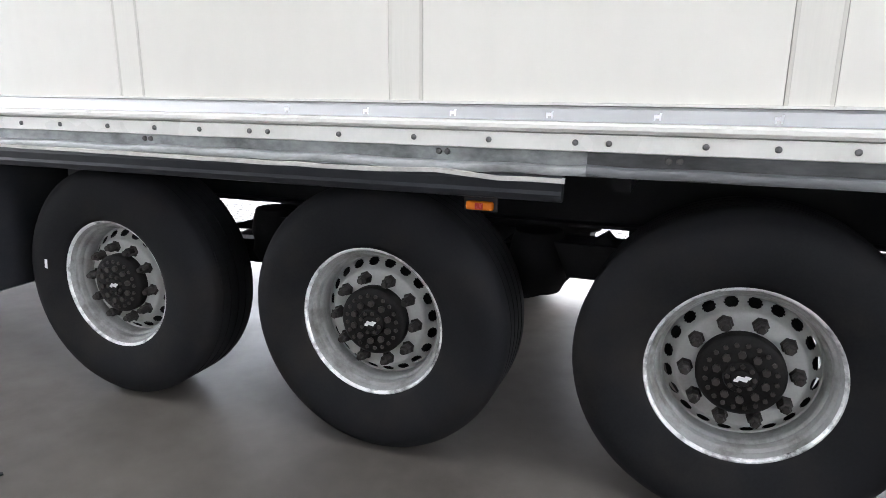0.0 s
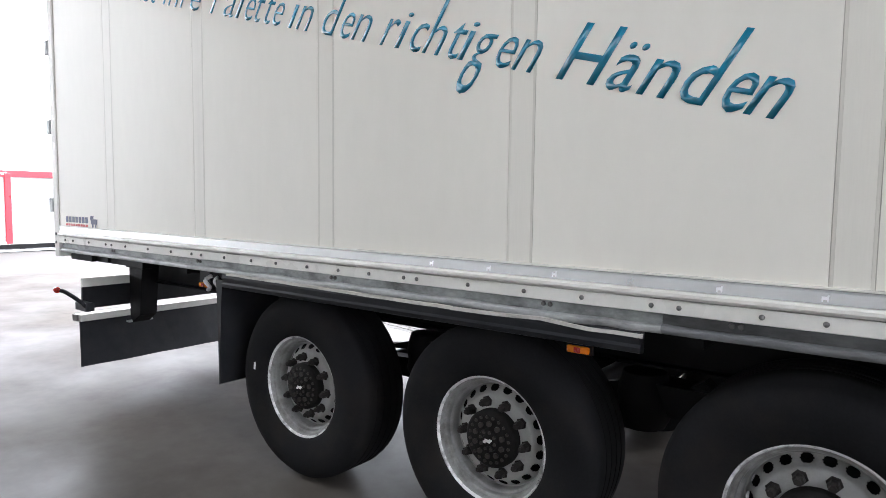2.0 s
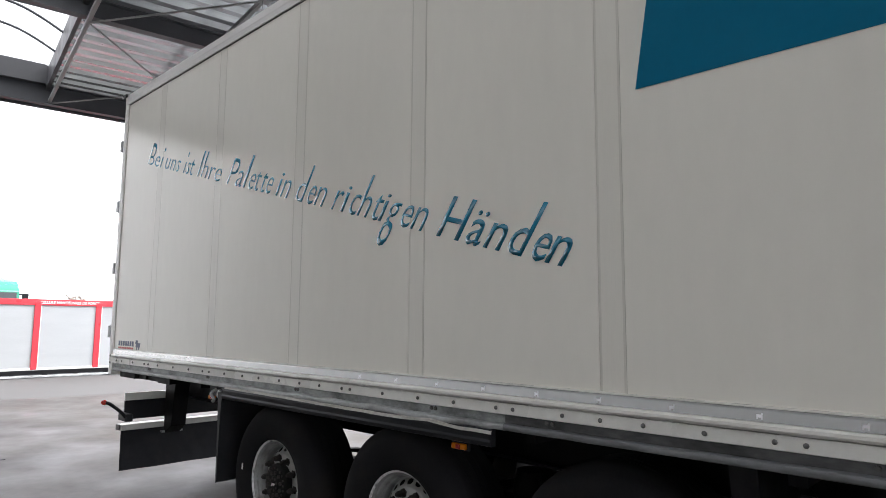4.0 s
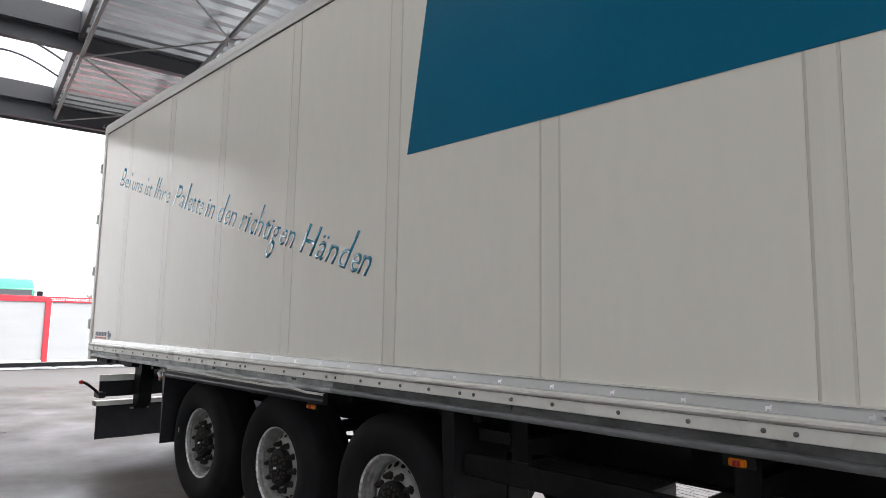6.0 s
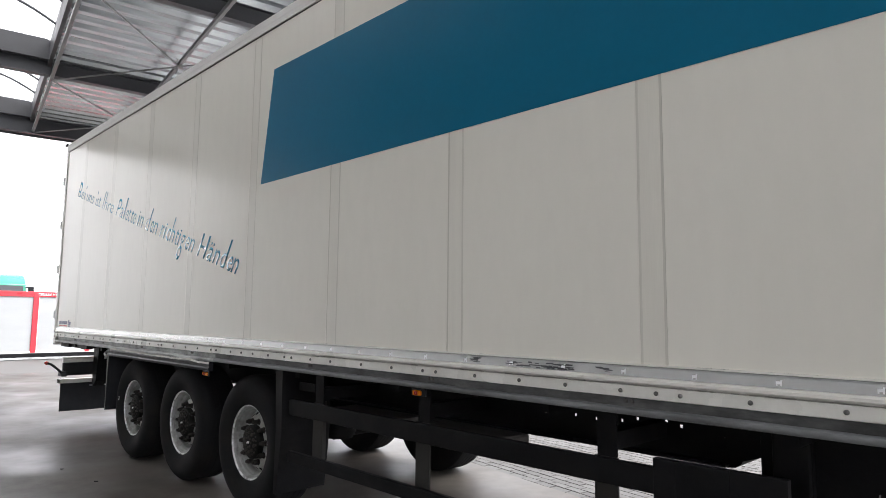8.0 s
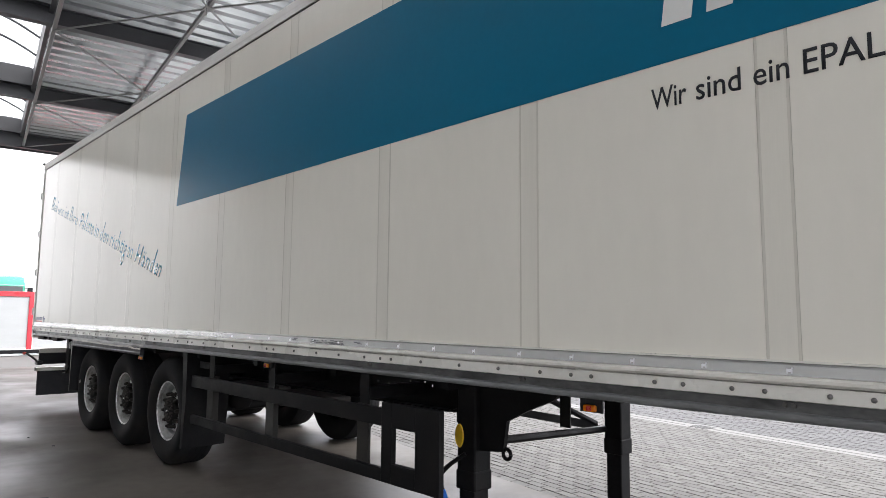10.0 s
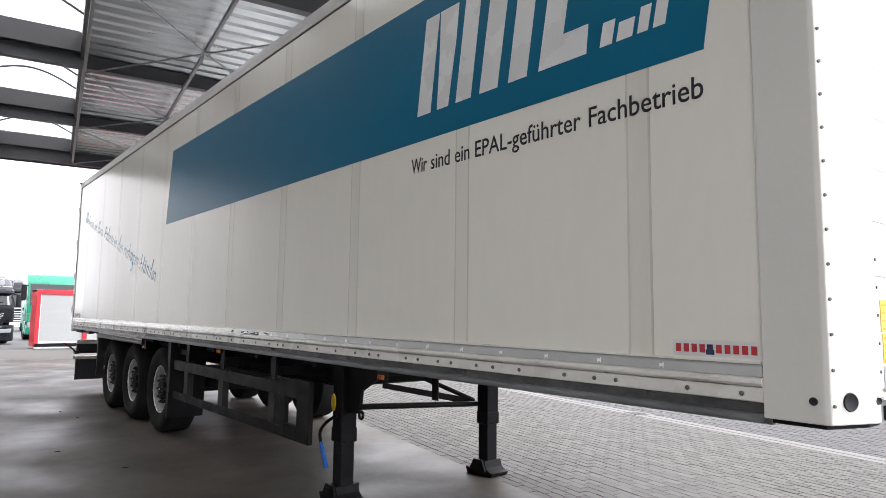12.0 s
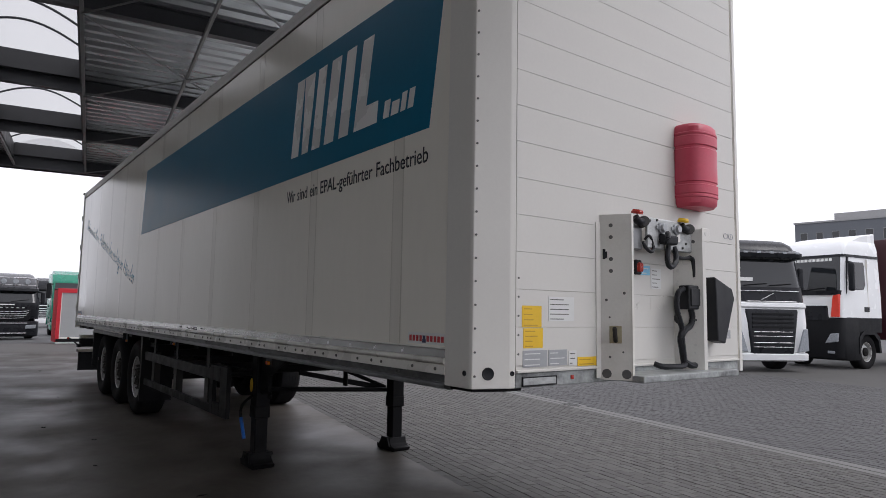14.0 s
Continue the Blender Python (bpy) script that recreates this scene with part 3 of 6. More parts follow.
# black wheel skirt with its bent pale edge strip
skirt = part("wheel_skirt", prism([(-0.008, 1.16), (-0.012, 1.14), (-0.008, 1.112), (-0.014, 1.1), (-0.008, 1.08), (0.005, 1.076), (0.03, 1.076), (0.03, 1.16)], 0, 2.4, 5.05), M["black_plastic"], trailer, "ribbed black plastic skirt over the wheels")
bm = bmesh.new()
rings = []
for i in range(25):
    x = 2.45 + (5.06 - 2.45) * i / 24
    d = rng.uniform(-0.0015, 0.0015) + 0.012 * math.exp(-((x - 4.62) / 0.12) ** 2) - 0.004 * math.exp(-((x - 4.85) / 0.1) ** 2)
    rings.append([bm.verts.new((x, y, z + d)) for y, z in ((-0.002, 1.172 - 0.016 * i / 24), (-0.014, 1.17 - 0.016 * i / 24), (-0.016, 1.158 - 0.018 * i / 24), (-0.01, 1.156 - 0.018 * i / 24))])
for i in range(24):
    for s in range(3):
        bm.faces.new((rings[i][s], rings[i][s + 1], rings[i + 1][s + 1], rings[i + 1][s]))
part("edge_strip", bm, M["strip_cream"], skirt, "bent pale metal edge strip")

# emblem marks and scuffs on the kick strip
mark = mesh_of("emblem", bars([(-0.012, -0.006, 0.014, 0.006, 0), (-0.012, -0.013, -0.006, -0.006, 0), (0.007, -0.013, 0.013, -0.006, 0), (0.006, 0.004, 0.014, 0.012, 0.4)], 0, 0.0006), M["emblem"])
strip_ob = bpy.data.objects["kick_strip"]
for k in range(30):
    x = 4.054 + k * 0.3155
    if x < 13.2:
        piece("emblem", mark, strip_ob, pose(x, -0.0062, 1.348) @ Matrix.Diagonal((0.8, 1, 0.9, 1)))
scuffs = []
for x0, x1, n in ((8.18, 8.27, 7), (8.44, 8.62, 12), (8.62, 8.86, 22), (8.95, 9.06, 5)):
    for k in range(n):
        a = rng.uniform(x0, x1 - 0.03)
        z = 1.347 + rng.uniform(-0.015, 0.012)
        h = rng.uniform(0.002, 0.008)
        scuffs.append((a, z, a + rng.uniform(0.015, 0.06), z + h, rng.uniform(-2, 2)))
for k, scuff in enumerate(scuffs):
    part("scuff_mark", bars([scuff], -0.0062 - 0.00003 * k, 0.0006), M["black_plastic"], trailer, "black scuff mark on the strip")

# blue band, lettering and logo shapes
SLANT = 0.16
band = part("band", bars([(5.832, 2.635, 13.108, 3.568, SLANT)], 0.0, 0.003), M["blue"], trailer, "petrol blue band across the side")
LOGO = [(11.169, 2.8, 11.304, 3.42, 0.137), (11.547, 2.8, 11.683, 3.42, 0.15),
        (11.756, 2.8, 11.905, 3.42, 0.168), (11.988, 2.8, 12.126, 3.42, 0.165), (12.209, 2.8, 12.35, 3.42, 0.182), (12.352, 2.8, 12.518, 2.946, 0.1),
        (12.596, 2.803, 12.665, 2.917, 0.2), (12.69, 2.803, 12.775, 2.89, 0.2), (12.8, 2.803, 12.855, 2.92, 0.2), (12.88, 2.803, 12.94, 2.922, 0.2)]
for shape in LOGO:
    part("logo_shape", bars([shape], -0.0035, 0.0015), M["lettering_white"], trailer, "white slanted logo shape on the blue band")
part("logo_shape", prism([(11.369, 2.8), (11.477, 2.8), (11.55, 3.2), (11.575, 3.42), (11.4, 3.42), (11.39, 3.1)], 1, -0.005, -0.0035), M["lettering_white"], trailer, "white tapered logo shape on the blue band")
SLOPE = math.degrees(math.atan(0.2652))
cos_slope = math.cos(radians(SLOPE))
SCRIPT = [("Bei", 0.66, 0.98, 0.105, 0.225, -0.008), ("uns", 1.064, 1.375, 0.105, 0.225, -0.008), ("ist", 1.472, 1.66, 0.105, 0.225, -0.008), ("Ihre", 1.76, 2.17, 0.11, 0.235, -0.008)]
# the later words letter by letter: character, start and end on the sloping base line, height of a tall letter
for low, weight, spelled in (
        (0.128, -0.008, (("P", 2.302, 2.405, 0.22), ("a", 2.432, 2.52, 0.2), ("l", 2.556, 2.576, 0.268), ("e", 2.63, 2.698, 0.2), ("t", 2.716, 2.772, 0.205), ("t", 2.806, 2.862, 0.205), ("e", 2.886, 2.95, 0.2))),
        (0.13, -0.007, (("i", 3.034, 3.054, 0.185), ("n", 3.1, 3.18, 0.2))),
        (0.13, -0.006, (("d", 3.285, 3.371, 0.265), ("e", 3.424, 3.49, 0.2), ("n", 3.52, 3.604, 0.2))),
        (0.13, -0.004, (("r", 3.716, 3.778, 0.2), ("i", 3.81, 3.832, 0.18), ("c", 3.886, 3.952, 0.2), ("h", 3.98, 4.062, 0.265), ("t", 4.1, 4.164, 0.215), ("i", 4.18, 4.202, 0.178), ("g", 4.236, 4.316, 0.2), ("e", 4.362, 4.432, 0.2), ("n", 4.46, 4.542, 0.2))),
        (0.128, 0.004, (("H", 4.67, 4.82, 0.222), ("ä", 4.868, 4.958, 0.19), ("n", 4.997, 5.09, 0.2), ("d", 5.132, 5.224, 0.268), ("e", 5.274, 5.348, 0.2), ("n", 5.366, 5.45, 0.2)))):
    SCRIPT += [(sign, x0 - 0.002, x1 + 0.008, low, high, weight) for sign, x0, x1, high in spelled]
for word, x0, x1, low, high, weight in SCRIPT:
    part("lettering", script(word, (x1 - x0) / cos_slope, low, high, 0.34, weight), M["lettering_blue"], trailer, "sloping petrol blue script lettering", m=pose(x0, -0.0021, 3.186 - 0.2652 * (x0 - 0.671), 0, SLOPE, 0))
for word, x0, x1 in (("Wir", 11.112, 11.272), ("sind", 11.313, 11.495), ("ein", 11.543, 11.673), ("EPAL-geführter", 11.722, 12.478), ("Fachbetrieb", 12.527, 13.103)):
    part("lettering", letters(word, x1 - x0, 0.1, 0.0, bold=0.005), M["lettering_dark"], trailer, "dark grey lettering", m=pose(x0, -0.0022, 2.437))
part("logo_shape", bars([(12.94, 1.392, 13.29, 1.456, 0)], -0.0002, 0.0012), M["sticker_white"], trailer)
for mark_bar in [(12.955 + 0.034 * k, 1.407, 12.955 + 0.034 * k + 0.022, 1.44, 0) for k in range(10) if k != 4]:
    part("logo_shape", bars([mark_bar], -0.0016), M["lettering_red"], trailer, "red maker's mark on a white strip")
for k, mark_bar in enumerate([(13.088, 1.412, 13.112, 1.44, 0), (13.083, 1.4, 13.117, 1.42, 0)]):
    part("logo_shape", bars([mark_bar], -0.0016 - 0.0002 * k), M["lettering_navy"], trailer)
for mark_bar in [(0.2 + 0.058 * k, 1.415, 0.2 + 0.058 * k + 0.042, 1.462, 0) for k in range(7)]:
    part("logo_shape", bars([mark_bar], -0.001), M["lettering_navy"], trailer, "navy maker's mark above a red one")
for mark_bar in [(0.2 + 0.044 * k, 1.386, 0.2 + 0.044 * k + 0.034, 1.404, 0) for k in range(9)]:
    part("logo_shape", bars([mark_bar], -0.001), M["lettering_red"], trailer)
for k, mark_bar in enumerate([(0.64, 1.41, 0.74, 1.45, 0.3), (0.66, 1.38, 0.685, 1.415, 0), (0.71, 1.385, 0.73, 1.415, 0), (0.63, 1.44, 0.68, 1.475, 0.3)]):
    part("logo_shape", bars([mark_bar], -0.001 - 0.0002 * k), M["lettering_navy"], trailer)

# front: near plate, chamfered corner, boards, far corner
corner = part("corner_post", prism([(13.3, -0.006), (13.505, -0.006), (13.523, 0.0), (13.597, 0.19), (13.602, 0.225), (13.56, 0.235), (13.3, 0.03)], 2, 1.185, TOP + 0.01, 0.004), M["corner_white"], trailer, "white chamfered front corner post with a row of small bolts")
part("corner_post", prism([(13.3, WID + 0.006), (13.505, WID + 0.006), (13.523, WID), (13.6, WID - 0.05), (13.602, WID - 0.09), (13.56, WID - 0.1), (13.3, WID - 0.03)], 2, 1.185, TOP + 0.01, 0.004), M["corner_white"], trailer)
pin_me = mesh_of("bolt", lathe([(0.0, -0.004), (0.0055, -0.0035), (0.007, 0.004)], 8), M["rivet"], True)
for k in range(23):
    piece("bolt", pin_me, corner, pose(13.53, 0.012, 1.25 + 0.121 * k, 0, 0, 68))
hole_me = mesh_of("port", lathe([(0.0, -0.002), (0.024, -0.002), (0.03, -0.004), (0.034, 0.003)], 20), M["black_plastic"], True)
piece("port", hole_me, corner, pose(13.556, 0.08, 1.262, 0, 0, 68))
for x, y, k in ((13.47, -0.006, 0.45), (13.6, 0.205, 0.4)):
    piece("port", hole_me, corner, pose(x, y, 1.262, 0, 0, 68 if y > 0 else 0) @ Matrix.Diagonal((k, 1, k, 1)))

front = part("front_wall", box((13.45, 0.2, 1.25), (13.585, WID - 0.08, TOP)), M["groove"], trailer, "white front wall of horizontal boards")
z = 1.3
while z < TOP - 0.01:
    top = min(z + 0.2, TOP)
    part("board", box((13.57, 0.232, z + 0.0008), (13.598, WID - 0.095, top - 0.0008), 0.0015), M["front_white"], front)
    z += 0.2
part("seam", box((13.596, WID - 0.108, 1.262), (13.5995, WID - 0.1, TOP)), M["groove"], front)
part("lower_board", box((13.57, 0.24, 1.262), (13.594, WID - 0.1, 1.3)), M["front_white"], front)
for k in range(5):
    piece("bolt", pin_me, front, pose(13.598, 0.25, 1.36 + 0.1 * k, 0, 0, 90))
bottom = part("front_sill", box((13.35, 0.24, 1.183), (13.59, WID - 0.1, 1.262), 0.006), M["rail_dark"], trailer, "dirty galvanised sill under the front wall")
part("sole", prism([(13.2, 0.02), (13.5, 0.02), (13.57, 0.2), (13.57, 0.3), (13.2, 0.3)], 2, 1.168, 1.186), M["black_frame"], bottom)
for a, b, c, d in ((0.285, 1.19, 0.545, 1.195), (0.285, 1.234, 0.545, 1.239), (0.285, 1.19, 0.29, 1.239), (0.54, 1.19, 0.545, 1.239)):
    part("plate_edge", box((13.59, a, b), (13.5975, c, d)), M["black_plastic"], bottom)
part("board_lip", box((13.57, 0.24, 1.262), (13.605, WID - 0.1, 1.276), 0.003), M["front_white"], bottom)
part("reflector", box((13.59, 0.66, 1.212), (13.597, 0.682, 1.234), 0.002), M["lens_red"], bottom)
part("marker_plate", box((13.59, 0.29, 1.196), (13.596, 0.54, 1.232), 0.002), M["galvanised"], bottom)
part("step_plate", box((13.59, 1.0, 1.192), (13.83, 2.02, 1.232), 0.006), M["rail_dark"], bottom, "worn galvanised step plate")

guard = part("service_bracket", prism([(13.6, 0.905), (13.757, 1.004), (13.75, 1.016), (13.6, 0.92)], 2, 1.2, 2.165), M["plate_grey"], trailer, "grey upright bracket plates holding couplings and hoses")
part("flange", box((13.745, 1.0, 1.2), (13.757, 1.018, 2.165)), M["plate_grey"], guard)
part("flange", box((13.598, 0.87, 1.21), (13.604, 0.91, 2.12)), M["plate_grey"], guard)
part("far_plate", prism([(13.6, 1.65), (13.757, 1.735), (13.752, 1.75), (13.6, 1.665)], 2, 1.2, 2.14), M["plate_grey"], guard)
part("far_flange", box((13.751, 1.735, 1.2), (13.759, 1.775, 2.07), 0.002), M["front_white"], guard)
dot = mesh_of("bolt_hole", lathe([(0.0, -0.0015), (0.012, -0.0015), (0.012, 0.002)], 10), M["rivet"])
hole_white = mesh_of("bolt_hole", lathe([(0.0, -0.0018), (0.012, -0.0018), (0.012, 0.002)], 10), M["front_white"])
spots = [(0.35, 2.1, 1.0), (0.35, 2.03, 1.0), (0.35, 1.9, 1.0), (0.35, 1.83, 1.0), (0.75, 1.7, 0.7), (0.2, 1.66, 0.7), (0.3, 1.56, 0.5), (0.6, 1.45, 0.5), (0.3, 1.33, 0.6), (0.7, 1.36, 0.5)]
for f, z, k in spots:
    piece("bolt_hole", dot, guard, pose(13.6 + 0.157 * f, 0.905 + 0.099 * f, z, 0, 0, 32.2) @ Matrix.Diagonal((k, 1, k, 1)))
for f, z, k in ((0.7, 2.06, 1.0), (0.8, 1.7, 0.6), (0.75, 1.55, 0.6)):
    piece("bolt_hole", dot, guard, pose(13.6 + 0.157 * f, 1.65 + 0.085 * f, z, 0, 0, 28.4) @ Matrix.Diagonal((k, 1, k, 1)))
for f in (0.2, 0.8):
    piece("bolt_hole", dot, guard, pose(13.6 + 0.157 * f, 0.905 + 0.099 * f, 1.235, 0, 0, 32.2) @ Matrix.Diagonal((2.3, 1, 2.3, 1)))
part("lashing_eye", tube(curve_path([(13.675, 0.945, 1.49), (13.69, 0.925, 1.49), (13.695, 0.925, 1.43), (13.68, 0.945, 1.43)], 4), 0.013, 8), M["nut"], guard, "small rusty lashing eye", smooth=True)
part("eye_plate", box((-0.035, -0.004, -0.05), (0.035, 0.001, 0.05), 0.002), M["eye_plate"], guard, "yellowed patch round the eye", m=pose(13.675, 0.952, 1.46, 0, 0, 32.2))
for f, z, w, h in ((0.14, 1.93, 0.008, 0.03), (0.19, 1.925, 0.008, 0.02)):
    part("slot", box((-w, -0.003, -h), (w, 0.001, h)), M["black_plastic"], guard, m=pose(13.6 + 0.157 * f, 0.905 + 0.099 * f, z, 0, 0, 32.2))
for f, z, k in ((0.3, 2.12, 0.7), (0.42, 1.925, 1.7), (0.15, 1.87, 1.0), (0.15, 1.8, 0.6), (0.12, 1.78, 0.9), (0.72, 1.82, 0.7), (0.1, 1.63, 0.9), (0.72, 1.39, 0.7), (0.72, 1.47, 0.4), (0.7, 1.34, 0.5)):
    piece("bolt_hole", hole_white, guard, pose(13.6 + 0.157 * f, 1.65 + 0.085 * f, z, 0, 0, 28.4) @ Matrix.Diagonal((k, 1.4, k, 1)))
part("ear", box((13.752, 1.735, 2.06), (13.76, 1.825, 2.15), 0.003), M["plate_grey"], guard)
part("ear_hole", lathe([(0.0, -0.0015), (0.012, -0.0015), (0.012, 0.002)], 10), M["front_white"], guard, m=pose(13.76, 1.775, 2.115, 0, 0, 90))
panel_c = part("coupling_panel", prism([(13.684, 1.985), (13.69, 1.982), (13.702, 1.99), (13.702, 2.17), (13.696, 2.178), (13.684, 2.178)], 1, 1.232, 1.708, 0.002), M["galvanised"], trailer, "grey coupling panel with air and electric sockets")
part("side_sheet", prism([(13.62, 1.975), (13.626, 1.972), (13.662, 1.98), (13.662, 2.155), (13.656, 2.16), (13.62, 2.16)], 1, 1.03, 1.232, 0.002), M["sticker_grey"], panel_c, "darker recessed sheet")
for y, z, mt in ((1.12, 2.165, "lens_red"), (1.6, 2.16, "yellow")):
    c = part("air_coupling", tube(curve_path([(13.665, y + 0.1, z - 0.035), (13.71, y + 0.05, z - 0.025), (13.72, y, z - 0.03), (13.715, y - 0.03, z - 0.005)], 4), 0.024, 10), M["black_plastic"], panel_c, smooth=True)
    part("collar", lathe([(0.0, -0.02), (0.03, -0.02), (0.034, -0.01), (0.034, 0.012), (0.0, 0.016)], 14), M["rivet_dark"], c, smooth=True, m=pose(13.72, y + 0.05, z - 0.025, 0, 0, 60))
    part("cap", lathe([(0.0, -0.016), (0.028, -0.014), (0.036, 0.0), (0.034, 0.012), (0.0, 0.014)], 16), M[mt], c, "dull red cap" if mt == "lens_red" else "yellow cap", smooth=True, m=pose(13.715, y - 0.005, z + 0.028, -80, 0, 90))
for y, z in ((1.37, 2.12), (1.53, 2.125)):
    part("socket", lathe([(0.0, -0.03), (0.022, -0.03), (0.028, -0.014), (0.036, -0.012), (0.036, 0.004)], 14), M["sticker_grey"], panel_c, smooth=True, m=pose(13.704, y, z, 0, 0, 90))
    part("socket_ear", box((13.702, y - 0.055, z - 0.01), (13.712, y + 0.055, z + 0.012), 0.004), M["sticker_grey"], panel_c)
part("bracket_tab", box((13.703, 1.53, 2.045), (13.709, 1.57, 2.15), 0.002), M["plate_grey"], panel_c)
part("socket_box", prism([(13.703, 2.015), (13.745, 2.02), (13.75, 2.07), (13.703, 2.085)], 1, 1.345, 1.49, 0.008), M["black_plastic"], panel_c, "black hinged socket housing")
part("plug", tube(curve_path([(13.74, 1.36, 2.02), (13.75, 1.37, 2.06), (13.73, 1.4, 2.085)]), 0.018, 8), M["black_plastic"], panel_c, smooth=True)
part("clip", box((13.703, 1.405, 1.995), (13.712, 1.455, 2.015), 0.002), M["front_white"], panel_c)
for y, z in ((1.255, 2.155), (1.33, 2.165), (1.64, 2.04), (1.67, 2.15), (1.28, 2.01), (1.6, 2.01)):
    part("bolt", lathe([(0.0, -0.006), (0.008, -0.006), (0.009, 0.0)], 8), M["rivet_dark"], panel_c, m=pose(13.702, y, z, 0, 0, 90))
HOSES = (
    ([(13.69, 1.205, 2.02), (13.71, 1.2, 1.985), (13.715, 1.238, 1.962), (13.71, 1.275, 1.972), (13.7, 1.29, 2.0)], 0.011),
    ([(13.695, 1.21, 2.035), (13.71, 1.235, 2.06), (13.7, 1.275, 2.04), (13.7, 1.29, 2.0)], 0.008),
    ([(13.72, 1.42, 2.01), (13.73, 1.392, 1.93), (13.735, 1.4, 1.885), (13.735, 1.43, 1.878), (13.73, 1.48, 1.91), (13.715, 1.508, 1.96), (13.7, 1.51, 2.01)], 0.017),
    ([(13.7, 1.51, 1.98), (13.7, 1.545, 1.953), (13.7, 1.6, 1.944), (13.7, 1.69, 1.95), (13.7, 1.722, 1.925), (13.7, 1.73, 1.86), (13.7, 1.735, 1.76)], 0.012),
    ([(13.7, 1.68, 1.955), (13.705, 1.715, 1.93), (13.705, 1.722, 1.82)], 0.016),
    ([(13.7, 1.63, 1.75), (13.695, 1.565, 1.73), (13.695, 1.54, 1.68), (13.695, 1.54, 1.61), (13.695, 1.57, 1.54), (13.695, 1.592, 1.49), (13.695, 1.568, 1.43), (13.695, 1.585, 1.36), (13.69, 1.615, 1.26)], 0.018),
    ([(13.69, 1.555, 1.6), (13.685, 1.55, 1.55), (13.685, 1.6, 1.53)], 0.016),
    ([(13.7, 1.68, 1.63), (13.7, 1.702, 1.57), (13.7, 1.68, 1.515), (13.7, 1.62, 1.485), (13.7, 1.58, 1.44), (13.7, 1.59, 1.36), (13.7, 1.607, 1.27)], 0.019),
    ([(13.7, 1.61, 1.29), (13.71, 1.58, 1.262), (13.72, 1.45, 1.262), (13.7, 1.37, 1.264), (13.66, 1.34, 1.28)], 0.017),
    ([(13.7, 1.6, 1.29), (13.71, 1.66, 1.262), (13.7, 1.76, 1.262)], 0.02),
)
for pts, radius in HOSES:
    part("hose", tube(curve_path(pts), radius, 8), M["black_plastic"], panel_c, smooth=True)
part("valve_box", box((13.66, 1.61, 1.617), (13.735, 1.785, 1.772), 0.01), M["black_plastic"], panel_c, "black valve box")
part("valve_lid", box((13.735, 1.63, 1.64), (13.742, 1.765, 1.75), 0.004), M["black_plastic"], panel_c)
red_valve = part("red_valve", box((13.6, 1.225, 1.84), (13.65, 1.268, 1.9), 0.012), M["lens_red"], panel_c, "dull red valve knob")
part("valve_body", box((13.6, 1.22, 1.825), (13.63, 1.275, 1.918), 0.01), M["black_plastic"], red_valve)

for name, y0, y1, z0, z1, mt in (("sticker", 0.275, 0.42, 1.5, 1.615, "yellow"), ("sticker", 0.285, 0.43, 1.39, 1.495, "yellow"), ("sticker", 0.475, 0.68, 1.535, 1.668, "sticker_white"), ("data_plate", 0.282, 0.465, 1.29, 1.378, "sticker_grey"),
                                 ("data_plate", 0.475, 0.62, 1.292, 1.378, "sticker_grey"), ("sticker", 0.635, 0.7, 1.29, 1.37, "sticker_white"), ("sticker", 0.71, 0.872, 1.283, 1.333, "yellow"),
                                 ("sticker", 1.295, 1.393, 1.828, 1.886, "sticker_blue"), ("sticker", 1.406, 1.512, 1.745, 1.874, "sticker_white"), ("sticker", 2.27, 2.34, 1.42, 1.48, "sticker_grey")):
    st = part(name, box((13.598, y0, z0), (13.6005, y1, z1)), M[mt], front)
    rows = max(2, int((z1 - z0) / 0.024))
    mat_b = {"yellow": M["yellow_print"], "sticker_white": M["box_grey"], "sticker_blue": M["plate_grey"]}.get(mt, M["sticker_white"])
    for k in range(rows):
        bm = bmesh.new()
        zz = z1 - (k + 0.7) * (z1 - z0) / rows
        add_box(bm, (13.6005, y0 + 0.012, zz), (13.601, y0 + 0.012 + (y1 - y0 - 0.024) * rng.uniform(0.45, 1.0), zz + 0.005))
        part("print_bar", bm, mat_b, st)
part("lettering", letters("CAD", 0.13, 0.045, 0.0), M["sticker_grey"], front, m=pose(13.6005, 2.28, 2.135, 0, 0, 90))
for y, h, t in ((1.262, 0.05, -0.3), (1.27, 0.05, 0.5), (1.4, 0.07, 0.0), (1.5, 0.04, 1.1), (1.535, 0.05, -0.2), (1.525, 0.04, 0.5), (1.235, 0.03, -1.2)):
    part("pen_stroke", box((0.0, 0, 0), (0.001, 0.004, h)), M["plate_grey"], front, m=pose(13.5985, y, 1.612, math.degrees(t), 0, 0))

# red extinguisher box and dark wedge on the front wall
def barrel(levels, cx, cy, half, deep, n=18):
    """A moulded half-barrel standing on the front wall: levels of (z, scale)."""
    bm = bmesh.new()
    rings = []
    for z, k in levels:
        ring = []
        for i in range(n + 1):
            a = math.pi * i / n
            c, sn = math.cos(a), math.sin(a)
            ring.append(bm.verts.new((cx + deep * k * abs(sn) ** 0.62, cy - half * k * math.copysign(abs(c) ** 0.75, c), z)))
        rings.append(ring)
    for i in range(len(rings) - 1):
        for j in range(n):
            bm.faces.new((rings[i][j], rings[i][j + 1], rings[i + 1][j + 1], rings[i + 1][j]))
    bm.faces.new(rings[0])
    bm.faces.new(rings[-1])
    bmesh.ops.recalc_face_normals(bm, faces=bm.faces)
    return bm


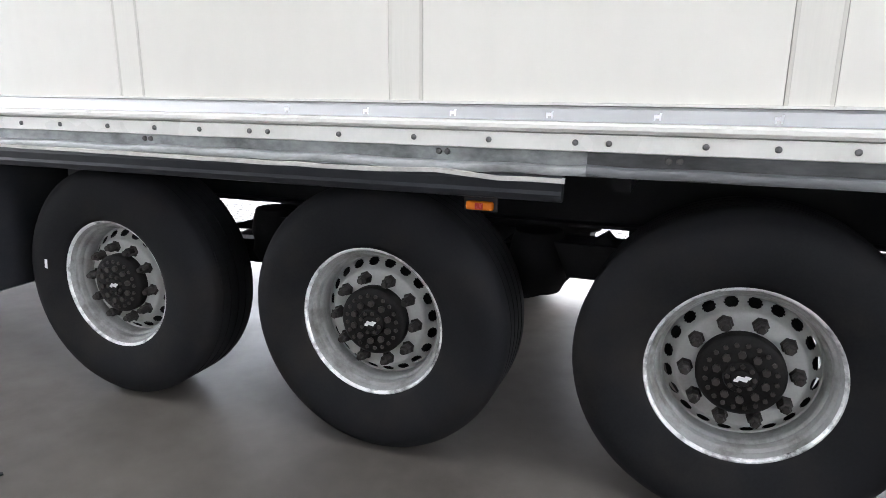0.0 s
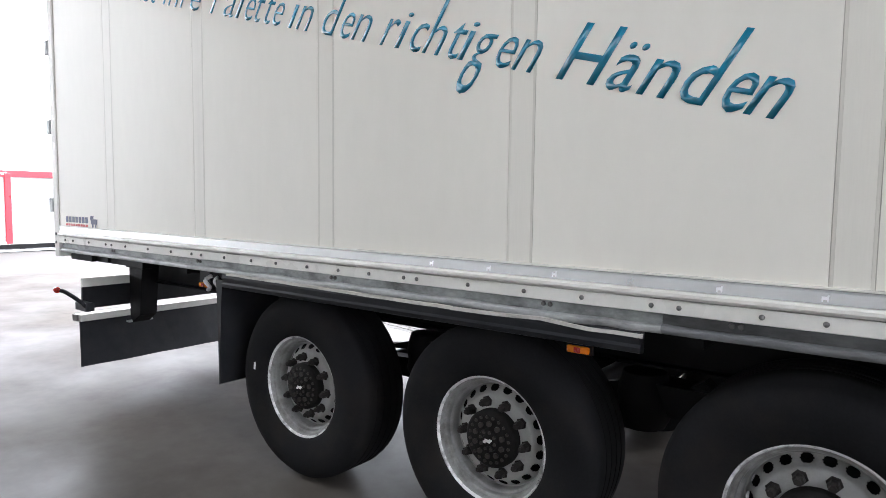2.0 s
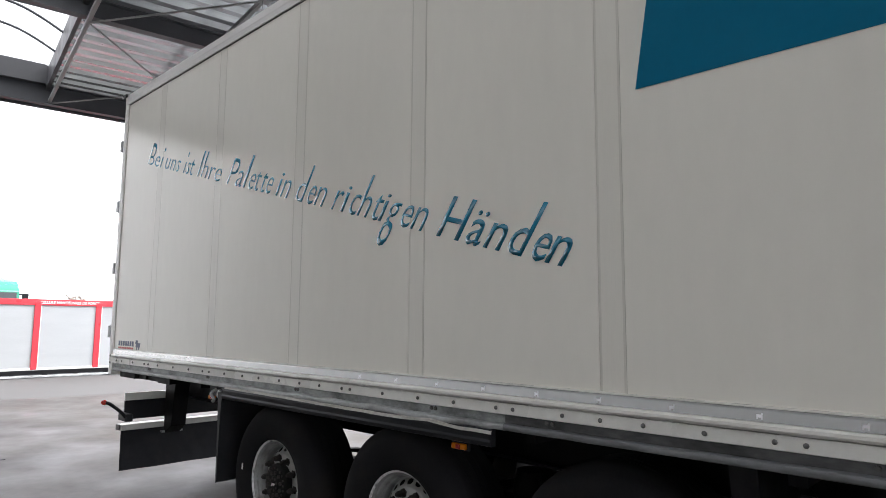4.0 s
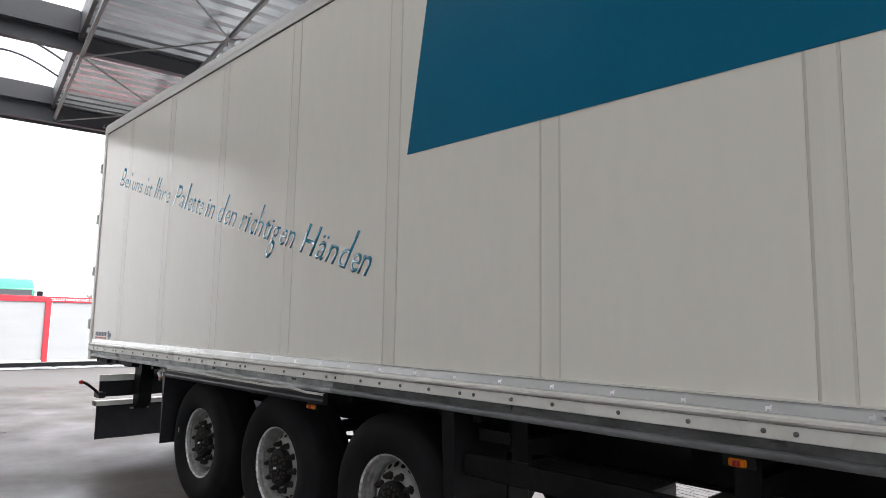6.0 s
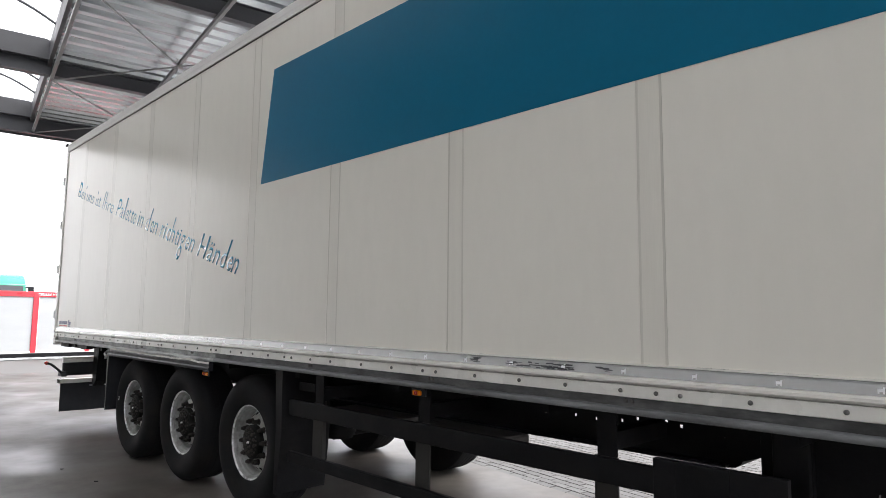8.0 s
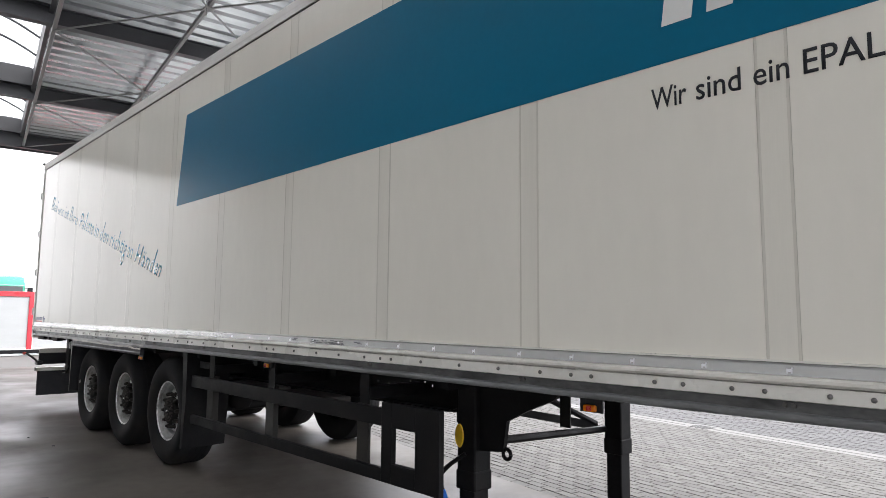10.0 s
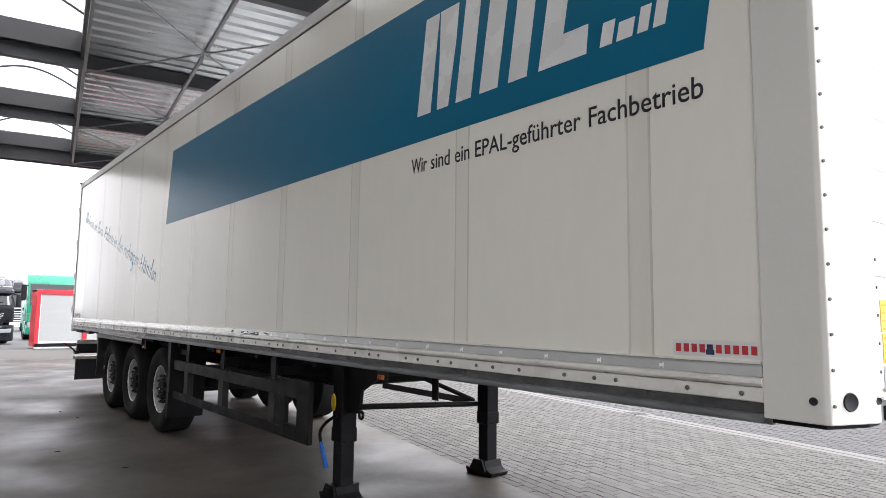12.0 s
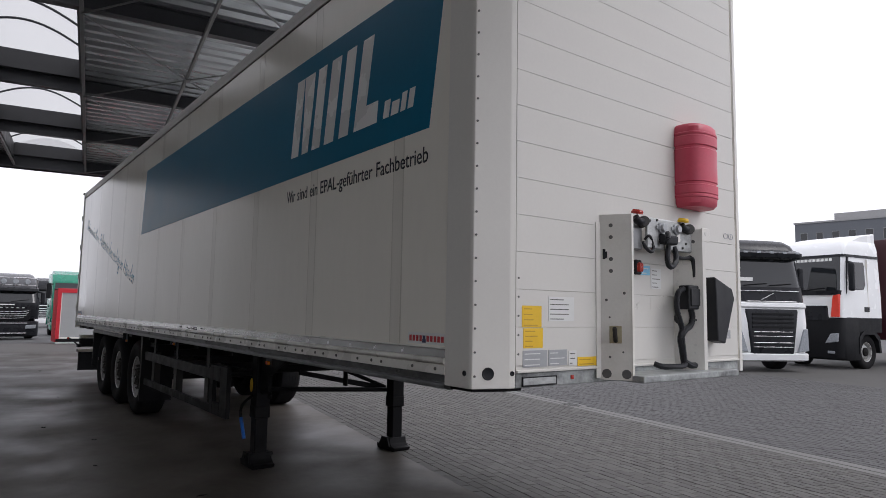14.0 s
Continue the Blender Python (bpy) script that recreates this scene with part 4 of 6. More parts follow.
red_box = part("extinguisher_box", barrel([(2.3, 0.84), (2.322, 0.95), (2.36, 0.965), (2.364, 1.0), (2.375, 1.0), (2.379, 0.975), (2.386, 0.975), (2.39, 1.0), (2.445, 1.0), (2.45, 0.95), (2.465, 0.95), (2.47, 0.985), (2.69, 0.985), (2.695, 0.95), (2.71, 0.95), (2.715, 1.0), (2.775, 1.0), (2.779, 0.975), (2.786, 0.975), (2.79, 1.0), (2.8, 1.0), (2.804, 0.965), (2.84, 0.95), (2.862, 0.84)], 13.6, 1.852, 0.168, 0.17, 24),
               M["red_box"], trailer, "faded red plastic extinguisher box with moulded bands", smooth=True)
for z in (2.42, 2.76):
    part("latch", box((13.61, 2.0, z - 0.018), (13.65, 2.052, z + 0.018), 0.006), M["black_plastic"], red_box)
part("stowage_wedge", prism([(2.0, 1.845), (2.22, 1.77), (2.25, 1.7), (2.12, 1.39), (2.02, 1.41)], 0, 13.6, 13.69, 0.01), M["black_plastic"], trailer, "dark plastic wedge-shaped holder on the front wall")

# ---- chassis ----
HOLES = [(7.55, 1.025), (7.55, 0.945), (8.222, 1.02), (8.434, 1.027), (8.57, 1.022), (8.632, 1.028), (8.673, 1.022), (8.729, 1.03), (8.82, 1.05), (8.9, 1.035), (8.98, 1.06), (9.06, 1.04), (8.05, 1.07), (8.36, 1.085), (8.78, 1.09), (9.15, 1.08)]


def perforated(x0, x1, z0, z1, y, holes, size=0.018, thick=0.012):
    """An upright plate with square holes punched through it."""
    h = size / 2
    xs = sorted({x0, x1} | {round(x + d, 4) for x, _ in holes for d in (-h, h)})
    zs = sorted({z0, z1} | {round(z + d, 4) for _, z in holes for d in (-h, h)})
    bm = bmesh.new()
    for yy in (y - thick / 2, y + thick / 2):
        grid = [[bm.verts.new((x, yy, z)) for z in zs] for x in xs]
        for i in range(len(xs) - 1):
            for j in range(len(zs) - 1):
                cx, cz = (xs[i] + xs[i + 1]) / 2, (zs[j] + zs[j + 1]) / 2
                if not any(abs(cx - x) < h and abs(cz - z) < h for x, z in holes):
                    bm.faces.new((grid[i][j], grid[i + 1][j], grid[i + 1][j + 1], grid[i][j + 1]))
    return bm


for y in (0.62, 1.93):
    beam = part("chassis_beam", perforated(0.35, 9.3, 0.9, 1.19, y, HOLES), M["black_frame"], trailer, "black painted longitudinal chassis beam with small punched holes")
    part("flange", box((0.35, y - 0.07, 0.888), (9.3, y + 0.07, 0.9)), M["black_frame"], beam)
    part("neck_beam", prism([(9.3, 0.9), (9.75, 1.06), (10.3, 1.12), (13.2, 1.13), (13.2, 1.19), (9.3, 1.19)], 1, y - 0.05, y + 0.05), M["black_frame"], beam)
for k in range(12):
    x = 0.7 + k * 1.13
    part("cross_member", box((x - 0.03, 0.08, 1.11 if x < 10.5 else 1.165), (x + 0.03, WID - 0.08, 1.19)), M["black_frame"], trailer)
for x in (2.3, 6.2, 9.3):
    part("cross_tube", tube([(x, 0.6, 0.95), (x, 1.95, 0.95)], 0.07, 12), M["black_frame"], trailer, smooth=True)

# wheels: one set of shared meshes
R = 0.54
tyre_me = mesh_of("tyre", lathe([(0.292, 0.052), (0.3, 0.04), (0.318, 0.032), (0.35, 0.022), (0.4, 0.011), (0.445, 0.008), (0.485, 0.017), (0.505, 0.03), (0.52, 0.045), (R - 0.006, 0.06), (R, 0.085),
                                 (R, 0.118), (R - 0.0025, 0.12), (R - 0.0025, 0.128), (R, 0.13), (R, 0.17), (R - 0.0025, 0.172), (R - 0.0025, 0.18), (R, 0.182), (R, 0.224), (R - 0.0025, 0.226), (R - 0.0025, 0.234), (R, 0.236), (R, 0.274), (R - 0.0025, 0.276), (R - 0.0025, 0.284),
                                 (R, 0.286), (R, 0.32), (R - 0.006, 0.345), (0.5, 0.37), (0.44, 0.39), (0.36, 0.38), (0.3, 0.36), (0.29, 0.35)], 96), M["rubber"], True)
lip_me = mesh_of("rim_lip", lathe([(0.3, 0.06), (0.302, 0.05), (0.299, 0.043), (0.293, 0.043), (0.288, 0.048), (0.286, 0.053)], 80), M["rim_lip"], True)
barrel_me = mesh_of("barrel", lathe([(0.286, 0.053), (0.282, 0.064), (0.279, 0.076), (0.272, 0.08), (0.267, 0.08), (0.264, 0.084), (0.262, 0.104), (0.254, 0.108), (0.25, 0.114), (0.248, 0.155)], 80), M["barrel"], True)
profile = [(0.248, 0.155), (0.243, 0.158), *[(0.24 - 0.00225 * k, 0.155 - 0.0024 * k) for k in range(15)], (0.203, 0.113), (0.198, 0.108), (0.19, 0.105), (0.11, 0.105), (0.1, 0.125)]
rim_me = mesh_of("wheel", lathe(profile, 360, lambda i, s: 2 <= i <= 15 and ((i - 8.5) / 6.2) ** 2 + ((s % 18 - 8.5) / 5.6) ** 2 < 1), M["rim"], True)
# hub cap with rings of small bolt heads
hub_bm = lathe([(0.0, 0.034), (0.026, 0.034), (0.03, 0.04), (0.05, 0.041), (0.054, 0.05), (0.122, 0.055), (0.133, 0.062), (0.136, 0.07), (0.136, 0.12)], 48)
stud_bm = bmesh.new()
for count, rad, size, y in ((8, 0.04, 0.008, 0.034), (10, 0.076, 0.013, 0.039), (20, 0.106, 0.008, 0.047)):
    for k in range(count):
        a = 2 * math.pi * (k + 0.5) / count
        c = Vector((rad * math.cos(a), 0, rad * math.sin(a)))
        lo = [stud_bm.verts.new(c + Vector((size * math.cos(q), y, size * math.sin(q)))) for q in [math.pi * w / 3 for w in range(6)]]
        hi = [stud_bm.verts.new(v.co + Vector((0, 0.014, 0))) for v in lo]
        stud_bm.faces.new(lo)
        for w in range(6):
            stud_bm.faces.new((lo[w], lo[(w + 1) % 6], hi[(w + 1) % 6], hi[w]))
hub_me = mesh_of("hub", hub_bm, M["hub"], True)
stud_me = mesh_of("studs", stud_bm, M["stud"])
drum_me = mesh_of("brake_drum", lathe([(0.0, 0.175), (0.22, 0.175), (0.236, 0.19), (0.236, 0.38), (0.0, 0.39)], 40), M["black_frame"], True)
nut_me = mesh_of("nut", lathe([(0.0, 0.046), (0.012, 0.047), (0.014, 0.06), (0.018, 0.062), (0.02, 0.066), (0.02, 0.095), (0.027, 0.1), (0.027, 0.107)], 6), M["nut"])
badge_me = mesh_of("badge", bars([(-0.016, -0.006, 0.018, 0.008, 0.3), (-0.02, -0.014, -0.006, -0.004, 0.2), (0.006, 0.004, 0.024, 0.014, 0.4)], 0.0335, 0.0006), M["sticker_white"])
for i, x in enumerate((3.008, 4.318, 5.63)):
    for far in (False, True):
        turn = pose(x, WID - 0.05 if far else 0.05, R, 0, 7 + 31 * i + (90 if far else 0), 180 if far else 0)
        wheel = piece("wheel", rim_me, trailer, turn, "worn silver steel wheel with a black tyre and rusty nuts")
        piece("tyre", tyre_me, wheel, Matrix())
        piece("rim_lip", lip_me, wheel, Matrix(), "scratched bright rim lip")
        piece("barrel", barrel_me, wheel, Matrix(), "darker mottled stepped inside of the rim")
        piece("hub", hub_me, wheel, Matrix())
        piece("brake_drum", drum_me, wheel, Matrix())
        if not far:
            piece("studs", stud_me, wheel, Matrix(), "rings of small rusty studs")
            for k in range(10):
                a = 2 * math.pi * k / 10
                piece("nut", nut_me, wheel, pose(0.1675 * math.cos(a), 0, 0.1675 * math.sin(a)))
            badge = piece("badge", badge_me, trailer, pose(x, 0.05, R, 0, 10, 0), "pale emblem on the hub cap")
    axle = part("axle", tube([(x, 0.35, R), (x, WID - 0.35, R)], 0.065, 14), M["black_frame"], trailer, smooth=True)
    for y in (0.62, 1.93):
        part("trailing_arm", prism([(x - 0.62, 0.78), (x - 0.5, 0.86), (x - 0.44, 0.8), (x + 0.1, 0.66), (x + 0.1, 0.58), (x - 0.2, 0.6)], 1, y - 0.05, y + 0.05), M["black_frame"], axle)
        part("air_spring", lathe([(0.0, -0.15), (0.1, -0.15), (0.125, -0.1), (0.115, -0.05), (0.125, 0.0), (0.115, 0.06), (0.1, 0.11), (0.0, 0.12)], 20), M["rubber"], axle, smooth=True, m=pose(x + 0.53, y, 0.74, 90, 0, 0))
        part("spring_seat", prism([(x + 0.05, 0.57), (x + 0.5, 0.57), (x + 0.5, 0.69), (x + 0.05, 0.675)], 1, y - 0.04, y + 0.04), M["black_frame"], axle)
        part("link", prism([(x + 0.1, 0.715), (x + 0.52, 0.745), (x + 0.52, 0.82), (x + 0.3, 0.755), (x + 0.1, 0.735)], 1, y - 0.03, y + 0.03), M["black_frame"], axle)
        part("hanger", prism([(x - 0.7, 0.82), (x - 0.42, 0.82), (x - 0.48, 0.68), (x - 0.64, 0.68)], 1, y - 0.09, y + 0.09), M["black_frame"], axle)
part("tyre_label", box((-0.008, -0.0005, -0.022), (0.008, 0.001, 0.022)), M["sticker_white"], bpy.data.objects["tyre"], m=pose(-0.39, 0.0115, 0.02))
for x0 in (2.32,):
    flap = part("mud_flap", prism([(x0, 1.12), (x0 + 0.07, 1.12), (x0 + 0.05, 0.95), (x0 + 0.035, 0.46), (x0 + 0.02, 0.45), (x0 + 0.012, 0.9)], 1, 0.0, 0.44), M["black_plastic"], trailer, "black plastic mud flap behind the wheels")
    part("stay", tube(curve_path([(2.3, 0.03, 1.13), (2.28, 0.02, 1.1), (2.32, 0.03, 1.06)]), 0.014), M["galvanised"], flap)
part("mud_flap", prism([(6.14, 1.16), (6.24, 1.16), (6.25, 0.7), (6.2, 0.25), (6.16, 0.25), (6.17, 0.7)], 1, 0.02, 0.45), M["black_frame"], trailer, "black plastic mud flap in front of the wheels")

# amber side lamps
for x, y, z in ((4.75, 0.1, 1.03), (7.7, 0.06, 1.125), (10.745, 0.045, 1.115), (2.03, 0.1, 1.05)):
    HALF = 0.05 if x < 5 else 0.034
    lamp = part("side_lamp", box((x - HALF, y - 0.012, z - 0.016), (x + HALF, y + 0.008, z + 0.016), 0.008), M["amber"], trailer, "amber side marker lamp")
    part("holder", box((x - 0.06, y + 0.008, z - 0.02), (x + 0.06, y + 0.02, 1.18)), M["black_plastic"], lamp)
    part("lens_band", box((x - 0.014, y - 0.0145, z - 0.011), (x + 0.014, y - 0.012, z + 0.011)), M["lens_red"], lamp)

# side guard between the wheels and the landing legs
guard = part("side_guard", prism([(6.29, 0.93), (6.3, 0.95), (9.42, 0.95), (9.42, 0.84), (6.3, 0.84), (6.29, 0.85)], 1, 0.05, 0.085, 0.004), M["black_frame"], trailer, "black side guard rails on grey posts")
part("rail", prism([(6.29, 0.56), (6.3, 0.58), (9.42, 0.58), (9.42, 0.5), (6.3, 0.5), (6.29, 0.51)], 1, 0.05, 0.085, 0.004), M["black_frame"], guard)
for a, b in (((9.2, 0.5), (9.3, 0.99)), ((9.52, 0.5), (9.73, 0.99))):
    part("end_plate", box((a[0], 0.048, a[1]), (b[0], 0.09, b[1]), 0.004), M["black_frame"], guard)
part("end_plate", box((9.3, 0.048, 0.84), (9.52, 0.09, 0.99), 0.003), M["black_frame"], guard)
part("end_plate", box((9.3, 0.048, 0.5), (9.52, 0.09, 0.62), 0.003), M["black_frame"], guard)
for x in (6.62, 7.72, 8.95):
    post = part("post", box((x - 0.06, 0.09, 0.5), (x + 0.06, 0.1, 0.95)), M["post_grey"], guard, "dirty grey guard post")
    part("fold", box((x - 0.06, 0.1, 0.5), (x - 0.053, 0.2, 0.95)), M["post_grey"], post)
    part("hanger", box((x - 0.05, 0.1, 0.95), (x + 0.05, 0.11, 1.18)), M["black_frame"], post)
    part("arm", box((x - 0.04, 0.12, 0.98), (x + 0.04, 0.6, 1.06)), M["black_frame"], post)
part("hole_strip", box((6.35, 0.1, 1.02), (6.56, 0.108, 1.08)), M["black_frame"], guard)
for x0, x1, y0, y1, z0, z1, mt in ((6.42, 7.2, 0.3, 0.6, 0.79, 0.885, "box_grey"), (7.42, 8.12, 0.3, 0.6, 0.79, 0.89, "box_grey")):
    part("stowage_box", box((x0, y0, z0), (x1, y1, z1), 0.02), M[mt], trailer, "dull grey box hung under the floor")
part("air_tank", lathe([(0.0, -0.4), (0.09, -0.39), (0.125, -0.34), (0.125, 0.34), (0.09, 0.39), (0.0, 0.4)], 24), M["black_frame"], trailer, "black air tank", smooth=True, m=pose(6.75, 1.25, 0.8, 0, 0, 0))

# landing legs
legs = part("landing_gear", box((9.58, 0.5, 1.0), (9.72, 1.96, 1.15), 0.01), M["black_frame"], trailer, "black landing gear with two square legs and flat feet")
for y in (0.425, 2.025):
    x = 9.65 if y < 1 else 9.69
    leg = part("leg", box((x - 0.075, y - 0.075, 0.56), (x + 0.075, y + 0.075, 1.18), 0.012), M["black_frame"], legs)
    part("sleeve", box((x - 0.08, y - 0.08, 0.48), (x + 0.08, y + 0.08, 0.6), 0.012), M["black_frame"], leg)
    part("inner_tube", box((x - 0.065, y - 0.065, 0.12), (x + 0.065, y + 0.065, 0.5), 0.01), M["black_frame"], leg)
    part("foot", prism([(x - 0.18, 0.0), (x + 0.15, 0.0), (x + 0.18, 0.04), (x + 0.13, 0.05), (x + 0.09, 0.08), (x + 0.07, 0.14), (x - 0.07, 0.14), (x - 0.09, 0.08), (x - 0.13, 0.05), (x - 0.2, 0.055)], 1, y - 0.11, y + 0.11, 0.006), M["black_frame"], leg)
    part("foot_ear", prism([(x - 0.12, 0.05), (x + 0.1, 0.05), (x + 0.05, 0.15), (x - 0.06, 0.15)], 1, y - 0.13, y - 0.11), M["black_frame"], leg)
    part("foot_pin", tube([(x, y - 0.15, 0.11), (x, y + 0.15, 0.11)], 0.018, 8), M["black_frame"], leg)
    outline = [(x + 0.07, 1.18), (x + 0.75, 1.18), (x + 0.62, 1.07), (x + 0.45, 1.0), (x + 0.29, 0.92), (x + 0.26, 0.74), (x + 0.07, 0.72)] if y < 1 else [(x - 0.07, 1.18), (x - 0.3, 1.18), (x - 0.22, 1.02), (x - 0.07, 0.84)]
    part("gusset", prism(outline, 1, y - 0.03, y + 0.0), M["black_frame"], leg)
    part("gearbox", box((x - 0.14, y - 0.02, 0.86), (x - 0.07, y + 0.06, 1.12), 0.01), M["black_frame"], leg)
part("brace", tube([(9.72, 0.46, 0.765), (9.62, 1.96, 0.665)], 0.026, 6), M["black_frame"], legs)
part("brace", prism([(0.9, 0.92), (0.9, 0.87), (2.0, 0.635), (2.0, 0.7)], 0, 9.5, 9.53), M["black_frame"], legs)
part("brace", tube([(9.5, 1.38, 0.93), (9.52, 1.98, 0.69)], 0.024, 6), M["black_frame"], legs)
part("brace_plate", box((9.6, 1.39, 0.74), (9.69, 1.4, 1.16)), M["post_grey"], legs)
part("yellow_reflector", lathe([(0.0, -0.006), (0.055, -0.006), (0.06, 0.0), (0.0, 0.002)], 24), M["yellow"], legs, "yellow disc on the leg", m=pose(9.6, 0.347, 0.8, 0, 0, 0) @ Matrix.Diagonal((0.62, 1, 1.2, 1)))
part("tow_eye", tube([(9.93 + 0.03 * math.cos(a * 0.7), 0.41, 0.73 + 0.03 * math.sin(a * 0.7)) for a in range(10)], 0.012, 6), M["black_frame"], legs)
crank = part("crank_handle", tube(curve_path([(9.66, 0.34, 0.7), (9.575, 0.29, 0.63), (9.505, 0.28, 0.55), (9.525, 0.28, 0.46)]), 0.014), M["black_frame"], legs, "bent crank handle with a blue grip", smooth=True)
part("grip", tube([(9.522, 0.28, 0.47), (9.63, 0.28, 0.28)], 0.018, 10), M["grip_blue"], crank, "blue grip", smooth=True)

# rear underrun bar, flap, light board
bar = part("underrun_bar", box((0.22, 0.03, 0.59), (0.33, WID - 0.03, 0.648), 0.006), M["white_paint"], trailer, "pale underrun bar with a black rubber flap below")
part("end_lamp", box((0.215, 0.015, 0.592), (0.3, 0.032, 0.646), 0.004), M["box_grey"], bar)
part("data_plate", box((0.217, 0.2, 0.58), (0.221, 0.36, 0.63)), M["sticker_grey"], bar)
bm = bmesh.new()
rows = []
for i in range(15):
    y = 0.05 + (WID - 0.1) * i / 14
    rows.append([(0.26 + 0.004 * math.sin(i * 1.3), y, 0.592), (0.272 + 0.006 * math.sin(i * 0.9), y, 0.2 + 0.002 * math.sin(i * 2.1))])
for d in (0.0, 0.008):
    pts = [[bm.verts.new((x + d, y, z)) for x, y, z in r] for r in rows]
    for i in range(14):
        bm.faces.new((pts[i][0], pts[i][1], pts[i + 1][1], pts[i + 1][0]))
part("rubber_flap", bm, M["black_plastic"], bar, "long black rubber spray flap")
board = part("light_board", box((0.33, 0.04, 0.7), (0.36, WID - 0.04, 0.88), 0.004), M["black_plastic"], trailer, "black light board with a pale upper edge")
part("upper_edge", box((0.328, 0.04, 0.882), (0.362, WID - 0.04, 0.955), 0.004), M["white_paint"], board)
for y in (0.42, 1.97):
    part("bracket", prism([(0.38, 1.18), (0.62, 1.18), (0.55, 0.62), (0.42, 0.54), (0.38, 0.6)], 1, y, y + 0.15, 0.005), M["black_frame"], bar)
    part("bracket_bolt", box((0.37, y - 0.03, 0.545), (0.42, y + 0.18, 0.56)), M["galvanised"], bar)
for x0, x1, y0, y1 in ((0.12, 0.5, 0.06, 0.2), (0.5, 1.0, 0.1, 0.26), (1.05, 1.3, 0.06, 0.14)):
    part("under_bracket", box((x0, y0, 1.1), (x1, y1, 1.19), 0.006), M["black_frame"], trailer)
arm = part("marker_arm", tube(curve_path([(0.5, -0.0, 0.74), (0.49, -0.04, 0.79), (0.45, -0.13, 0.87), (0.42, -0.17, 0.885)]), 0.016), M["black_plastic"], trailer, "black rubber arm with a red marker lamp", smooth=True)
part("arm_root", box((0.33, -0.01, 0.7), (0.53, 0.06, 0.77), 0.01), M["black_plastic"], arm)
part("marker_lamp", lathe([(0.0, -0.022), (0.02, -0.018), (0.026, 0.0), (0.02, 0.018), (0.0, 0.022)], 16), M["lens_red"], arm, smooth=True, m=pose(0.42, -0.175, 0.888, 0, 0, 40))
part("valve_handle", tube(curve_path([(2.2, 0.05, 1.13), (2.17, 0.02, 1.1), (2.22, 0.02, 1.06), (2.2, 0.02, 1.04)]), 0.013), M["galvanised"], trailer)

